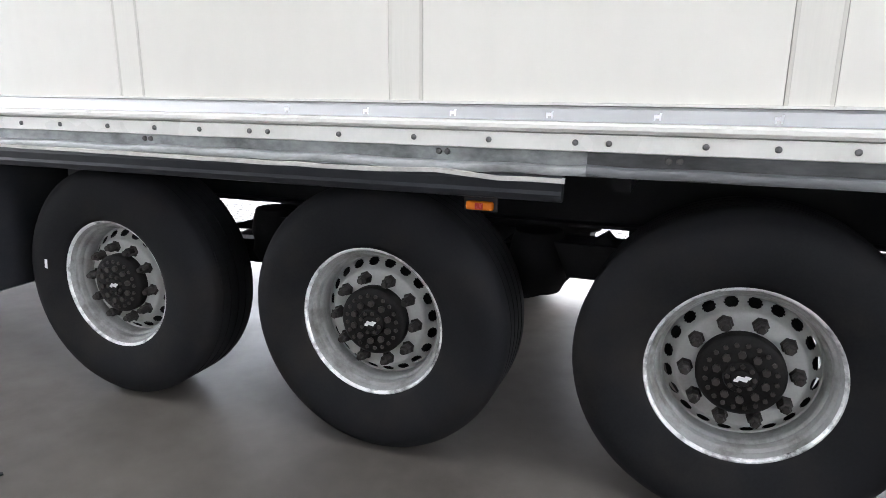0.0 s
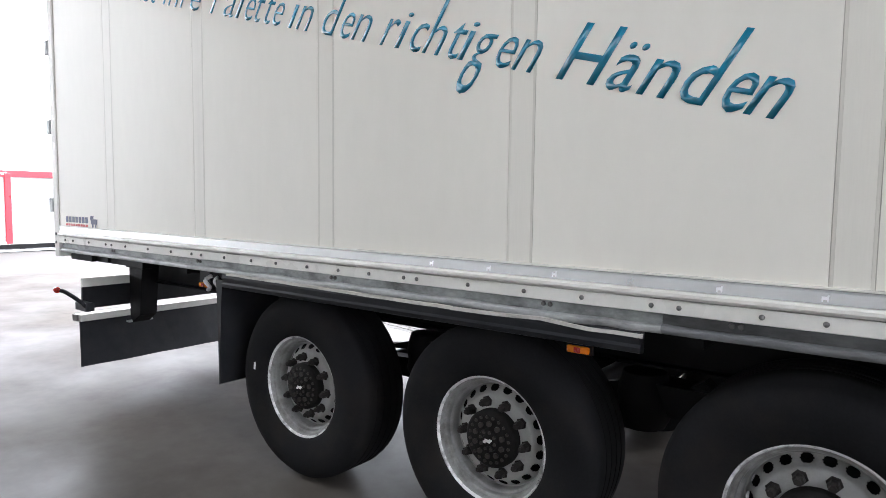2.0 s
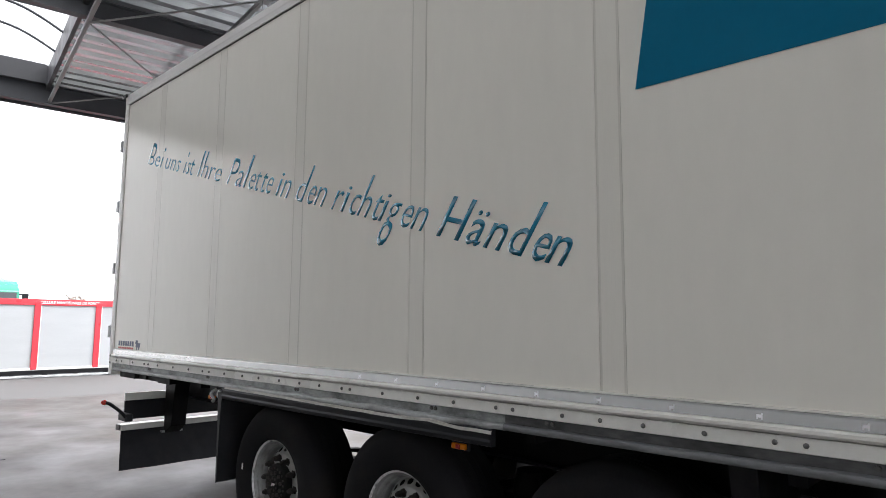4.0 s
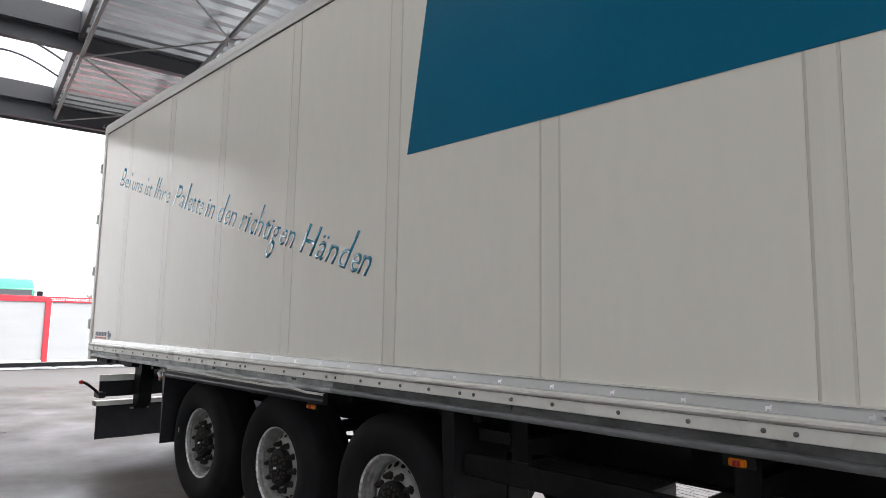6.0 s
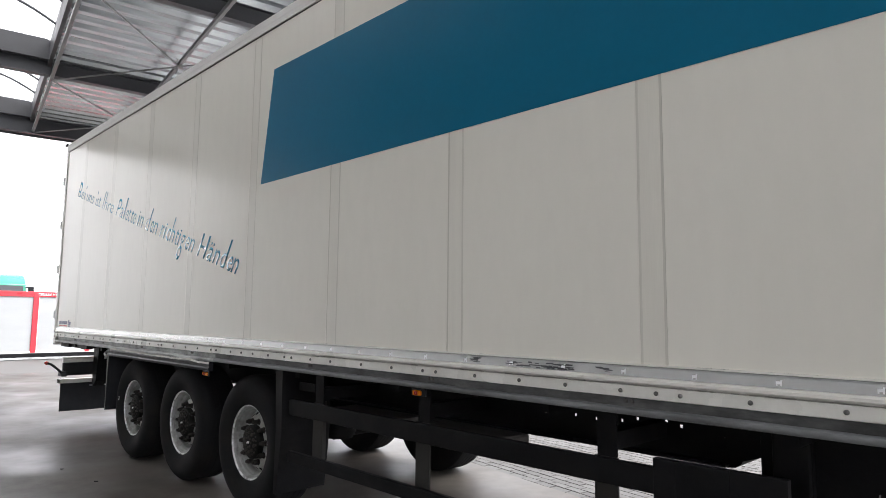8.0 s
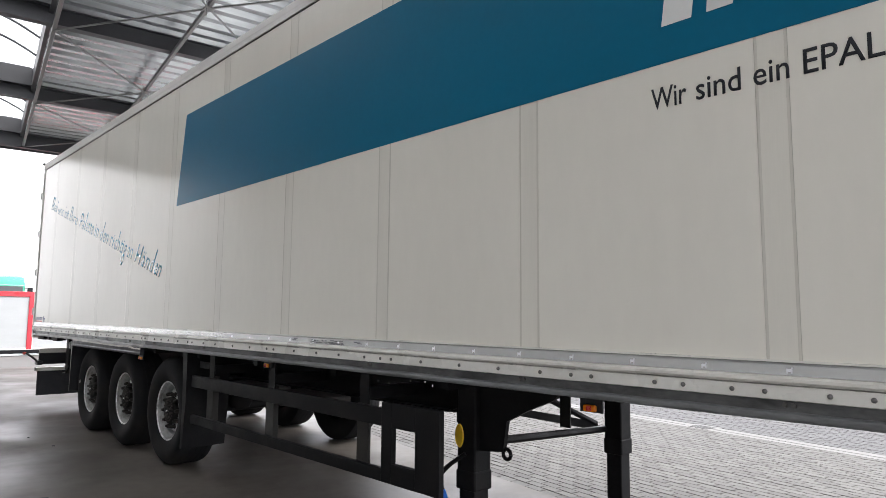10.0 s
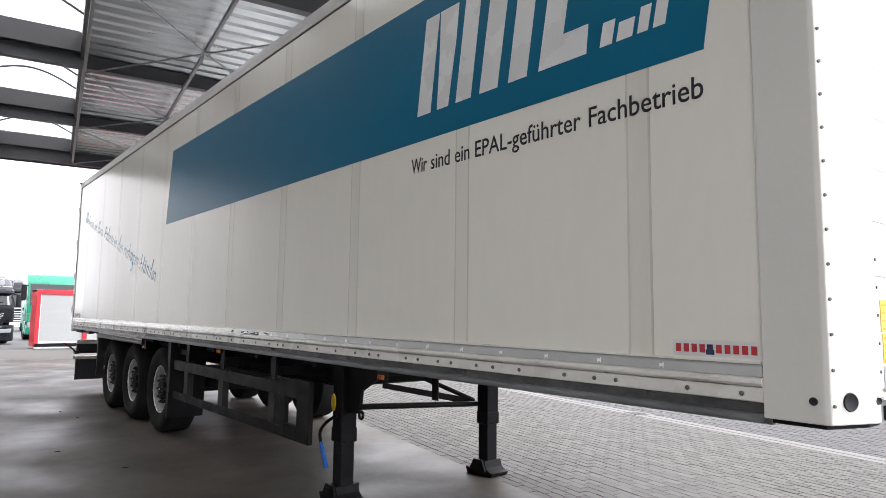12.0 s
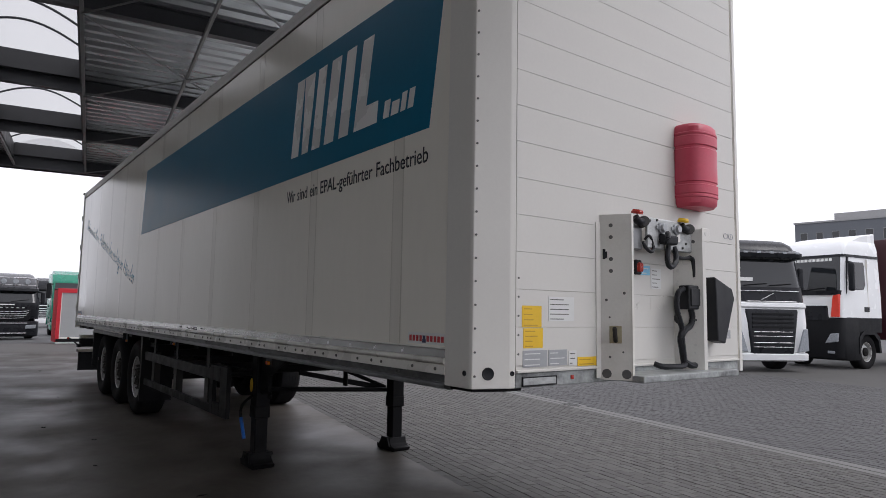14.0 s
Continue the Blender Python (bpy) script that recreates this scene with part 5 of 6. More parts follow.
# ---- background things ----
def truck(m, label, paint, lower, height, group="parked trucks", trim=None, side_mark=None, visor=True, roof_lamps=False, grille="cab_grey"):
    """A tractor cab, front towards -y of its own frame."""
    t = thing("truck", label, "truck", m, group)
    h = height
    body = part("cab", prism([(0.06, 0.95), (-0.02, 1.45), (0.02, 1.75), (0.2, 2.85), (0.32, h - 0.35), (0.7, h - 0.06), (1.2, h), (2.2, h), (2.25, 0.95)], 0, -1.24, 1.24, 0.05), paint, t, smooth=True)
    part("windscreen", prism([(-0.002, 1.78), (0.17, 2.78), (0.2, 2.78), (0.03, 1.78)], 0, -1.12, 1.12, 0.004), M["screen"], body)
    if visor:
        part("sun_visor", prism([(0.1, 2.86), (-0.08, 2.72), (-0.06, 2.68), (0.16, 2.78)], 0, -1.15, 1.15, 0.01), M["cab_grey"], body)
    part("roof_deflector", prism([(0.75, h - 0.05), (1.5, h + 0.14), (2.15, h + 0.2), (2.15, h - 0.03)], 0, -1.1, 1.1, 0.03), paint, body)
    g = part("grille", box((-0.82, -0.075, 0.62), (0.82, 0.05, 1.5), 0.03), M[grille], t)
    for k in range(5):
        part("slat", box((-0.74, -0.095, 0.72 + k * 0.15), (0.74, -0.07, 0.77 + k * 0.15), 0.006), trim or M["cab_grey"], g)
    part("name_strip", box((-0.95, -0.06, 1.53), (0.95, -0.03, 1.6), 0.006), trim or M["silver"], body)
    for k in range(6):
        part("wiper", tube([(-0.8 + k * 0.3, -0.03, 1.76), (-0.5 + k * 0.3, 0.02, 1.84)], 0.012, 5), M["cab_grey"], body) if k % 2 == 0 else None
    bumper = part("bumper", prism([(-0.1, 0.3), (-0.12, 0.62), (0.05, 0.75), (1.1, 0.75), (1.1, 0.55), (0.45, 0.3)], 0, -1.24, 1.24, 0.04), lower, t)
    for s in (-1, 1):
        lamp = part("headlamp", box((min(s * 0.78, s * 1.2), -0.15, 0.64), (max(s * 0.78, s * 1.2), 0.0, 0.9), 0.03), M["lens_clear"], bumper)
        part("lamp_surround", box((min(s * 0.76, s * 1.235), -0.1, 0.9), (max(s * 0.76, s * 1.235), 0.1, 1.35), 0.03), lower, bumper)
        part("fog_lamp", box((min(s * 0.8, s * 1.05), -0.135, 0.42), (max(s * 0.8, s * 1.05), -0.1, 0.5), 0.01), M["lens_clear"], bumper)
        x = s * 1.245
        part("side_window", prism([(0.5, 1.85), (0.42, 2.0), (0.52, 2.62), (1.35, 2.66), (1.38, 1.85)], 0, min(x, x + s * 0.012), max(x, x + s * 0.012), 0.003), M["screen"], body)
        part("door_seam", prism([(0.33, 1.2), (0.31, 2.75), (0.33, 2.75), (0.36, 1.2)], 0, min(x, x + s * 0.004), max(x, x + s * 0.004)), M["cab_grey"], body)
        part("door_handle", box((min(x, x + s * 0.03), 1.2, 1.5), (max(x, x + s * 0.03), 1.36, 1.6), 0.01), M["cab_grey"], body)
        part("step", box((min(x - s * 0.1, x), 0.25, 0.35), (max(x - s * 0.1, x), 1.0, 0.95), 0.03), lower, t)
        mirror = part("mirror", box((min(s * 1.3, s * 1.52), 0.02, 1.95), (max(s * 1.3, s * 1.52), 0.2, 2.75), 0.04), M["cab_grey"], body)
        part("mirror_arm", tube([(s * 1.22, 0.2, 2.7), (s * 1.4, 0.1, 2.72)], 0.03, 6), M["cab_grey"], mirror)
        part("wheel_arch", prism([(0.95, 0.55), (1.0, 1.0), (1.9, 1.0), (2.1, 0.55), (1.95, 0.55), (1.8, 0.85), (1.3, 0.85), (1.15, 0.55)], 0, min(x - s * 0.35, x + s * 0.01), max(x - s * 0.35, x + s * 0.01)), lower, t)
        wheel = piece("wheel", rim_me, t, Matrix.Translation((s * 1.2, 1.5, R)) @ Matrix.Rotation(radians(90 * s), 4, "Z"))
        piece("tyre", tyre_me, wheel, Matrix())
        piece("barrel", barrel_me, wheel, Matrix())
        piece("hub", hub_me, wheel, Matrix())
        piece("brake_drum", drum_me, wheel, Matrix())
        if side_mark:
            part("corner_mark", prism([(-0.03, 1.0), (0.02, 1.7), (0.32, 1.7), (0.28, 1.0)], 0, min(x, x + s * 0.01), max(x, x + s * 0.01)), side_mark, body)
            part("corner_mark", box((min(s * 0.95, s * 1.235), -0.06, 1.15), (max(s * 0.95, s * 1.235), -0.005, 1.65), 0.01), side_mark, body)
    if roof_lamps:
        lb = part("lamp_bar", tube([(-1.1, 0.1, h - 0.32), (1.1, 0.1, h - 0.32)], 0.035, 8), M["silver"], t)
        for k in range(4):
            part("spot_lamp", lathe([(0.0, -0.05), (0.1, -0.05), (0.11, -0.02), (0.08, 0.05), (0.0, 0.07)], 16), M["lens_clear"], lb, smooth=True, m=pose(-0.66 + 0.44 * k, 0.05, h - 0.17))
    part("chassis", box((-0.45, 2.2, 0.55), (0.45, 3.0, 0.95)), M["black_frame"], t)
    return t


def facing(x, y, dx, dy):
    return Matrix.Translation((x, y, -0.03)) @ Matrix.Rotation(math.atan2(dx, -dy), 4, "Z")


def cab_shell(rows, depth, half, r):
    """A cab section with rounded front corners: rows of (z, front y, side inset), open to nothing, closed above and below."""
    bm = bmesh.new()
    rings = []
    for z, f, inset in rows:
        w = half - inset
        pts = [(-w, depth)]
        for k in range(7):
            a = math.pi / 2 * k / 6
            pts.append((-w + r * (1 - math.cos(a)), f + r * 0.8 * (1 - math.sin(a))))
        pts += [(-x, y) for x, y in reversed(pts)]
        rings.append([bm.verts.new((x, y, z)) for x, y in pts])
    for i in range(len(rings) - 1):
        k = len(rings[i])
        for s in range(k):
            bm.faces.new((rings[i][s], rings[i][(s + 1) % k], rings[i + 1][(s + 1) % k], rings[i + 1][s]))
    bm.faces.new(rings[0])
    bm.faces.new(rings[-1])
    bmesh.ops.recalc_face_normals(bm, faces=bm.faces)
    return bm


def cab_wheels(t, y=1.45):
    for s in (-1, 1):
        wheel = piece("wheel", rim_me, t, Matrix.Translation((s * 1.2, y, R)) @ Matrix.Rotation(radians(90 * s), 4, "Z"))
        for nm, me in (("tyre", tyre_me), ("hub", hub_me), ("brake_drum", drum_me), ("rim_lip", lip_me), ("barrel", barrel_me)):
            piece(nm, me, wheel, Matrix())
    part("chassis", box((-0.42, 0.3, 0.5), (0.42, 3.4, 0.95)), M["black_frame"], t)


def side_pair(name, a, b, bevel, mat, parent, label=""):
    """The same block on both sides; a and b give |x|, y, z."""
    for s in (-1, 1):
        part(name, box((min(s * a[0], s * b[0]), a[1], a[2]), (max(s * a[0], s * b[0]), b[1], b[2]), bevel), mat, parent, label)


# white cab with a black cowl, beside the front of the trailer
t1 = thing("truck", "white tractor truck with black roof cowl, visor and grille", "truck", facing(6.74, 16.98, 0.88, -0.475) @ Matrix.Diagonal((1, 1, 1.045, 1)), "parked trucks")
cab = part("cab", cab_shell([(0.75, 0.5, 0), (2.0, 0.42, 0), (3.3, 0.5, 0.06), (3.55, 0.6, 0.1)], 2.2, 1.24, 0.1), M["cab_white"], t1, smooth=True)
part("front_panel", cab_shell([(0.5, 0.1, 0.03), (0.62, 0.0, 0.0), (1.4, -0.03, 0.0), (1.8, 0.0, 0.01)], 0.75, 1.24, 0.32), M["cab_white"], cab, smooth=True)
part("white_band", cab_shell([(1.8, -0.015, 0.0), (1.84, -0.06, 0.0), (1.93, -0.05, 0.01), (1.97, 0.0, 0.02)], 0.6, 1.24, 0.34), M["cab_white"], cab, smooth=True)
part("black_panel", cab_shell([(1.97, 0.02, 0.02), (2.4, 0.09, 0.03)], 0.5, 1.24, 0.34), M["cab_black"], cab, "black panel under the windscreen", smooth=True)
part("chrome_line", tube([(-0.95, 0.03, 2.28), (0.0, 0.03, 2.285), (0.95, 0.03, 2.28)], 0.012, 6), M["silver"], cab)
part("chrome_line", tube([(-0.8, -0.03, 1.985), (0.8, -0.03, 1.985)], 0.016, 6), M["silver"], cab)
part("emblem", tube([(-0.3, 0.005, 2.03), (0.1, 0.02, 2.22)], 0.012, 6), M["silver"], cab)
part("windscreen", cab_shell([(2.4, 0.1, 0.03), (3.24, 0.27, 0.09)], 0.56, 1.22, 0.34), M["screen"], cab, "dark wrapped windscreen", smooth=True)
for s in (-1, 1):
    part("pillar", tube([(s * 1.16, 0.32, 2.4), (s * 1.09, 0.47, 3.24)], 0.06, 8), M["cab_black"], cab)
visor = part("sun_visor", cab_shell([(3.2, 0.2, 0.08), (3.24, 0.0, 0.06), (3.36, -0.02, 0.06), (3.46, 0.2, 0.08)], 0.6, 1.24, 0.3), M["cab_black"], cab, "black sun visor with small lamps", smooth=True)
for k in range(5):
    part("visor_lamp", box((-0.84 + 0.42 * k, -0.04, 3.34), (-0.72 + 0.42 * k, 0.02, 3.4), 0.01), M["lens_clear"], visor)
part("roof_cowl", cab_shell([(3.46, 0.26, 0.1), (3.62, 0.36, 0.13), (3.76, 0.6, 0.22), (3.82, 0.95, 0.34)], 2.2, 1.24, 0.34), M["cab_black"], cab, "black rounded roof cowl", smooth=True)
g = part("grille", cab_shell([(0.5, -0.045, 0.2), (0.6, -0.06, 0.18), (1.7, -0.055, 0.02), (1.77, -0.03, 0.02)], 0.2, 0.86, 0.06), M["cab_black"], t1, "black grille with two framed slots", smooth=True)
for z in (0.72, 1.02):
    for dz in (0.0, 0.12):
        part("slot_frame", tube([(-0.62, -0.075, z + dz), (0.62, -0.075, z + dz)], 0.01, 6), M["silver"], g)
for k in range(4):
    part("slat", box((-0.66, -0.085, 1.25 + k * 0.12), (0.66, -0.05, 1.31 + k * 0.12), 0.006), M["cab_grey"], g)
bumper = part("bumper", cab_shell([(0.32, 0.06, 0.04), (0.36, -0.06, 0.0), (0.52, -0.08, 0.0), (0.56, -0.02, 0.02)], 0.7, 1.24, 0.3), M["cab_white"], t1, "white lower bumper", smooth=True)
for s in (-1, 1):
    lamp = part("headlamp", prism([(s * 0.8, 0.58), (s * 1.14, 0.62), (s * 1.12, 1.24), (s * 1.0, 1.22)], 1, -0.07, 0.14, 0.02), M["lens_clear"], bumper, "clear upright headlamp")
    part("lamp_core", box((min(s * 0.93, s * 1.08), -0.06, 0.7), (max(s * 0.93, s * 1.08), -0.04, 0.95), 0.01), M["cab_grey"], lamp)
    part("mirror", box((min(s * 1.26, s * 1.44), 0.42, 2.35), (max(s * 1.26, s * 1.44), 0.56, 3.0), 0.05), M["cab_black"], cab)
    part("side_window", prism([(0.72, 2.1), (0.72, 3.05), (1.5, 3.05), (1.55, 2.1)], 0, min(s * 1.21, s * 1.25), max(s * 1.21, s * 1.25), 0.01), M["screen"], cab)
for x in (-0.5, 0.3):
    part("wiper", tube([(x - 0.3, 0.07, 2.44), (x + 0.45, 0.1, 2.5)], 0.014, 5), M["cab_grey"], cab)
part("paper_card", box((-0.9, 0.09, 2.56), (-0.5, 0.1, 2.66)), M["sticker_white"], cab)
part("roof_lamp", box((-0.95, 1.0, 3.8), (-0.8, 1.15, 4.0), 0.02), M["cab_grey"], cab)
cab_wheels(t1, 1.35)

# white cab over dark grey lower panels, with a cargo body
t2 = thing("truck", "white tractor truck with dark grey lower panels and red corner marks", "truck", facing(6.23, 20.13, -0.15, -0.99) @ Matrix.Diagonal((1, 1, 1.035, 1)), "parked trucks")
cab = part("cab", cab_shell([(1.59, 0.03, 0), (2.3, 0.1, 0.0), (3.48, 0.3, 0.05)], 2.25, 1.24, 0.14), M["cab_white"], t2, smooth=True)
part("roof", cab_shell([(3.52, 0.3, 0.05), (3.75, 0.38, 0.06), (3.98, 0.62, 0.12), (4.05, 0.9, 0.2)], 2.25, 1.24, 0.2), M["cab_white"], cab, "white raised roof", smooth=True)
part("roof_deflector", prism([(0.9, 3.98), (1.5, 4.18), (2.3, 4.3), (2.3, 3.95)], 0, -1.1, 1.1, 0.03), M["cab_white"], cab)
part("dark_strip", cab_shell([(3.46, 0.27, 0.035), (3.54, 0.28, 0.04)], 2.24, 1.245, 0.15), M["cab_black"], cab, smooth=True)
part("windscreen", cab_shell([(2.36, 0.07, 0.05), (3.46, 0.255, 0.1)], 0.34, 1.24, 0.16), M["screen"], cab, "dark windscreen", smooth=True)
part("screen_base", cab_shell([(2.28, 0.06, 0.03), (2.42, 0.06, 0.04)], 0.3, 1.24, 0.16), M["cab_black"], cab, smooth=True)
for k in range(13):
    part("screen_mark", bars([(0, 0, 0.1, 0.085, 0.1)], 0, 0.004), M["lettering_white"], cab, m=pose(-0.84 + 0.135 * k, 0.235, 3.34))
for x in (-0.6, 0.2):
    part("wiper", tube([(x - 0.3, 0.05, 2.42), (x + 0.5, 0.07, 2.5)], 0.016, 5), M["cab_grey"], cab)
part("grille", cab_shell([(1.5, -0.02, 0.0), (1.95, 0.03, 0.05)], 0.3, 0.85, 0.1), M["cab_black"], t2, "black upper grille", smooth=True)
part("emblem", lathe([(0.0, -0.02), (0.09, -0.008), (0.11, 0.01)], 20), M["silver"], cab, smooth=True, m=pose(-0.15, 0.05, 2.08))
low = part("lower_body", cab_shell([(0.3, 0.12, 0.02), (0.36, 0.0, 0.0), (0.9, -0.05, 0.0), (1.55, 0.0, 0.0), (1.6, 0.06, 0.01)], 0.95, 1.25, 0.3), M["cab_grey"], t2, "dark grey plastic bumper", smooth=True)
side_pair("side_skirt", (1.0, 0.9, 1.12), (1.25, 2.25, 1.6), 0.03, M["cab_grey"], low)
for s in (-1, 1):
    part("wheel_arch", prism([(0.86, 0.5), (0.9, 1.0), (1.15, 1.2), (1.75, 1.2), (2.05, 1.0), (2.12, 0.5), (2.02, 0.5), (1.95, 0.9), (1.7, 1.08), (1.2, 1.08), (0.98, 0.9), (0.94, 0.5)], 0, min(s * 0.9, s * 1.27), max(s * 0.9, s * 1.27)), M["cab_grey"], low)
    part("headlamp", prism([(s * 0.72, 0.8), (s * 1.12, 0.86), (s * 1.14, 1.12), (s * 0.9, 1.1)], 1, -0.06, 0.2, 0.02), M["lens_clear"], low, "clear headlamp")
    part("fog_lamp", box((min(s * 0.8, s * 1.0), -0.06, 0.5), (max(s * 0.8, s * 1.0), 0.0, 0.58), 0.01), M["lens_clear"], low)
    part("corner_mark", prism([(s * 0.9, 1.61), (s * 1.17, 1.61), (s * 1.17, 2.3), (s * 0.99, 2.26)], 1, 0.0, 0.12, 0.01), M["orange_red"], cab, "red corner mark")
    part("side_window", prism([(0.56, 2.46), (0.5, 2.62), (0.62, 3.3), (1.3, 3.32), (1.36, 3.2), (1.38, 2.6), (1.28, 2.46)], 0, min(s * 1.18, s * 1.246), max(s * 1.18, s * 1.246), 0.01), M["screen"], cab)
    part("mirror", box((min(s * 1.28, s * 1.46), 0.34, 2.4), (max(s * 1.28, s * 1.46), 0.5, 3.28), 0.06), M["cab_black"], cab, "black door mirror")
    part("mirror_arm", tube([(s * 1.2, 0.45, 3.3), (s * 1.38, 0.42, 3.27)], 0.03, 6), M["cab_black"], cab)
    part("door_handle", box((min(s * 1.235, s * 1.26), 1.28, 1.78), (max(s * 1.235, s * 1.26), 1.55, 1.93), 0.01), M["cab_black"], cab)
    part("door_seam", prism([(1.5, 1.62), (1.52, 3.42), (1.545, 3.42), (1.525, 1.62)], 0, min(s * 1.2, s * 1.244), max(s * 1.2, s * 1.244)), M["plate_grey"], cab)
    part("pillar", prism([(0.3, 2.3), (0.34, 2.3), (0.52, 3.46), (0.46, 3.46)], 0, min(s * 1.18, s * 1.243), max(s * 1.18, s * 1.243)), M["cab_black"], cab)
cargo = part("cargo_body", box((-1.25, 2.75, 0.9), (1.25, 7.5, 4.15), 0.02), M["maroon"], t2, "dark maroon cargo body with pale crossbars")
for z in (1.0, 2.9, 3.9):
    part("crossbar", box((1.25, 2.76, z), (1.28, 7.4, z + 0.16)), M["plate_grey"], cargo)
cab_wheels(t2, 1.45)
# black cab at the far end, with a lamp bar on its roof
t3 = thing("truck", "black tractor truck with silver grille bars and roof lamps", "truck", facing(-19.3, -0.22, 1, 0.02), "parked trucks")
cab = part("cab", cab_shell([(0.95, 0.12, 0.0), (1.45, 0.02, 0.0), (1.7, 0.04, 0.0), (2.25, 0.28, 0.05)], 2.2, 1.24, 0.25), M["cab_black"], t3, smooth=True)
part("windscreen", cab_shell([(1.7, 0.015, 0.06), (2.22, 0.22, 0.1)], 0.5, 1.24, 0.25), M["screen"], cab, "grey reflecting windscreen", smooth=True)
part("sun_visor", cab_shell([(2.2, 0.1, 0.08), (2.24, 0.02, 0.06), (2.34, 0.05, 0.06), (2.4, 0.25, 0.08)], 0.6, 1.24, 0.25), M["cab_black"], cab, smooth=True)
part("roof", cab_shell([(2.38, 0.3, 0.08), (2.6, 0.45, 0.1), (2.85, 0.75, 0.16), (3.0, 1.1, 0.22), (3.08, 1.5, 0.3)], 2.2, 1.24, 0.3), M["cab_slate"], cab, "dark grey raised roof", smooth=True)
lamp_bar = part("lamp_bar", tube(curve_path([(-1.1, 0.35, 2.42), (-1.08, 0.2, 2.75), (-0.9, 0.15, 2.82), (0.0, 0.12, 2.83), (0.9, 0.15, 2.82), (1.08, 0.2, 2.75), (1.1, 0.35, 2.42)]), 0.035, 8), M["silver"], t3, "silver roof bar", smooth=True)
part("lower_bar", tube([(-1.08, 0.17, 2.5), (1.08, 0.17, 2.5)], 0.03, 8), M["silver"], lamp_bar)
for k in range(4):
    part("spot_lamp", lathe([(0.0, -0.05), (0.1, -0.05), (0.12, -0.02), (0.09, 0.06), (0.0, 0.08)], 18), M["lens_clear"], lamp_bar, smooth=True, m=pose(-0.69 + 0.46 * k, 0.1, 2.66))
grille = part("grille", cab_shell([(0.85, -0.05, 0.1), (0.95, -0.06, 0.03), (1.4, -0.04, 0.0)], 0.2, 0.9, 0.1), M["cab_grey"], t3, smooth=True)
for k, (w, z) in enumerate(((0.82, 1.3), (0.8, 1.2), (0.74, 1.1), (0.64, 1.0))):
    part("grille_bar", tube(curve_path([(-w, -0.05, z + 0.05), (-w * 0.8, -0.075, z), (0.0, -0.085, z - 0.02), (w * 0.8, -0.075, z), (w, -0.05, z + 0.05)], 4), 0.02, 6), M["silver"], grille)
for k in range(7):
    part("name_mark", box((-0.72 + 0.21 * k, -0.01, 1.44), (-0.62 + 0.21 * k, 0.02, 1.49)), M["silver"], cab)
part("name_plate", box((-0.3, 0.0, 1.58), (0.25, 0.02, 1.63)), M["lettering_white"], cab)
low = part("bumper", cab_shell([(0.14, 0.1, 0.03), (0.2, -0.04, 0.0), (0.6, -0.08, 0.0), (0.84, -0.02, 0.0)], 0.9, 1.25, 0.25), M["cab_black"], t3, smooth=True)
part("bumper_slot", box((-0.75, -0.09, 0.28), (0.75, -0.05, 0.33), 0.01), M["silver"], low)
part("bumper_slot", box((-0.8, -0.085, 0.74), (0.8, -0.04, 0.78), 0.01), M["silver"], low)
for s in (-1, 1):
    part("headlamp", prism([(s * 0.72, 0.5), (s * 1.12, 0.52), (s * 1.14, 0.7), (s * 0.72, 0.66)], 1, -0.1, 0.14, 0.02), M["lens_clear"], low)
    part("mirror", box((min(s * 1.28, s * 1.45), 0.2, 1.62), (max(s * 1.28, s * 1.45), 0.34, 2.2), 0.05), M["cab_black"], cab)
    part("mirror_arm", tube([(s * 1.18, 0.4, 2.2), (s * 1.36, 0.28, 2.18)], 0.03, 6), M["cab_black"], cab)
    part("wiper", tube([(s * 0.55 - 0.45, 0.02, 1.74), (s * 0.55 + 0.25, 0.06, 1.84)], 0.014, 5), M["cab_grey"], cab)
cab_wheels(t3, 1.45)
truck(facing(-23.0, 3.1, 1, 0.0), "green tractor truck parked behind the red-framed cell", M["green"], M["green"], 3.3, visor=False, grille="cab_black")
truck(facing(-38.0, 2.6, 1, 0.0), "dark tractor truck with white trim far across the yard", M["cab_black"], M["cab_white"], 3.4, trim=M["cab_white"], grille="cab_black")
truck(facing(-39.0, 5.6, 1, 0.0), "white tractor truck far across the yard", M["cab_white"], M["cab_grey"], 3.5, grille="cab_black")

# red-framed cell with pale shutters on a dark skid
cell = thing("storage_cell", "long red-framed cell with pale shutters on a dark steel skid", "container")
CX, Y0, NB, BW = -14.8, 1.22, 6, 1.67
part("skid", box((CX - 1.3, Y0 + 0.03, 0.08), (CX + 0.1, Y0 + NB * BW, 0.2), 0.01), M["black_frame"], cell)
part("skid_rail", box((CX + 0.1, Y0, 0.0), (CX + 0.2, Y0 + NB * BW, 0.06), 0.01), M["galvanised"], cell)
for k in range(NB * 2):
    part("skid_foot", box((CX + 0.02, Y0 + 0.3 + k * BW / 2, 0.0), (CX + 0.12, Y0 + 0.4 + k * BW / 2, 0.08)), M["black_frame"], cell)
part("body", box((CX - 1.3, Y0 + 0.04, 0.2), (CX - 0.06, Y0 + NB * BW - 0.04, 2.22)), M["white_paint"], cell)
part("end_wall", box((CX - 1.34, Y0, 0.06), (CX, Y0 + 0.05, 2.28), 0.01), M["red"], cell, "red end wall")
part("top_beam", box((CX - 0.06, Y0, 2.1), (CX + 0.02, Y0 + NB * BW, 2.28), 0.008), M["red"], cell)
part("roof", box((CX - 1.3, Y0, 2.2), (CX - 0.05, Y0 + NB * BW, 2.27)), M["red"], cell)
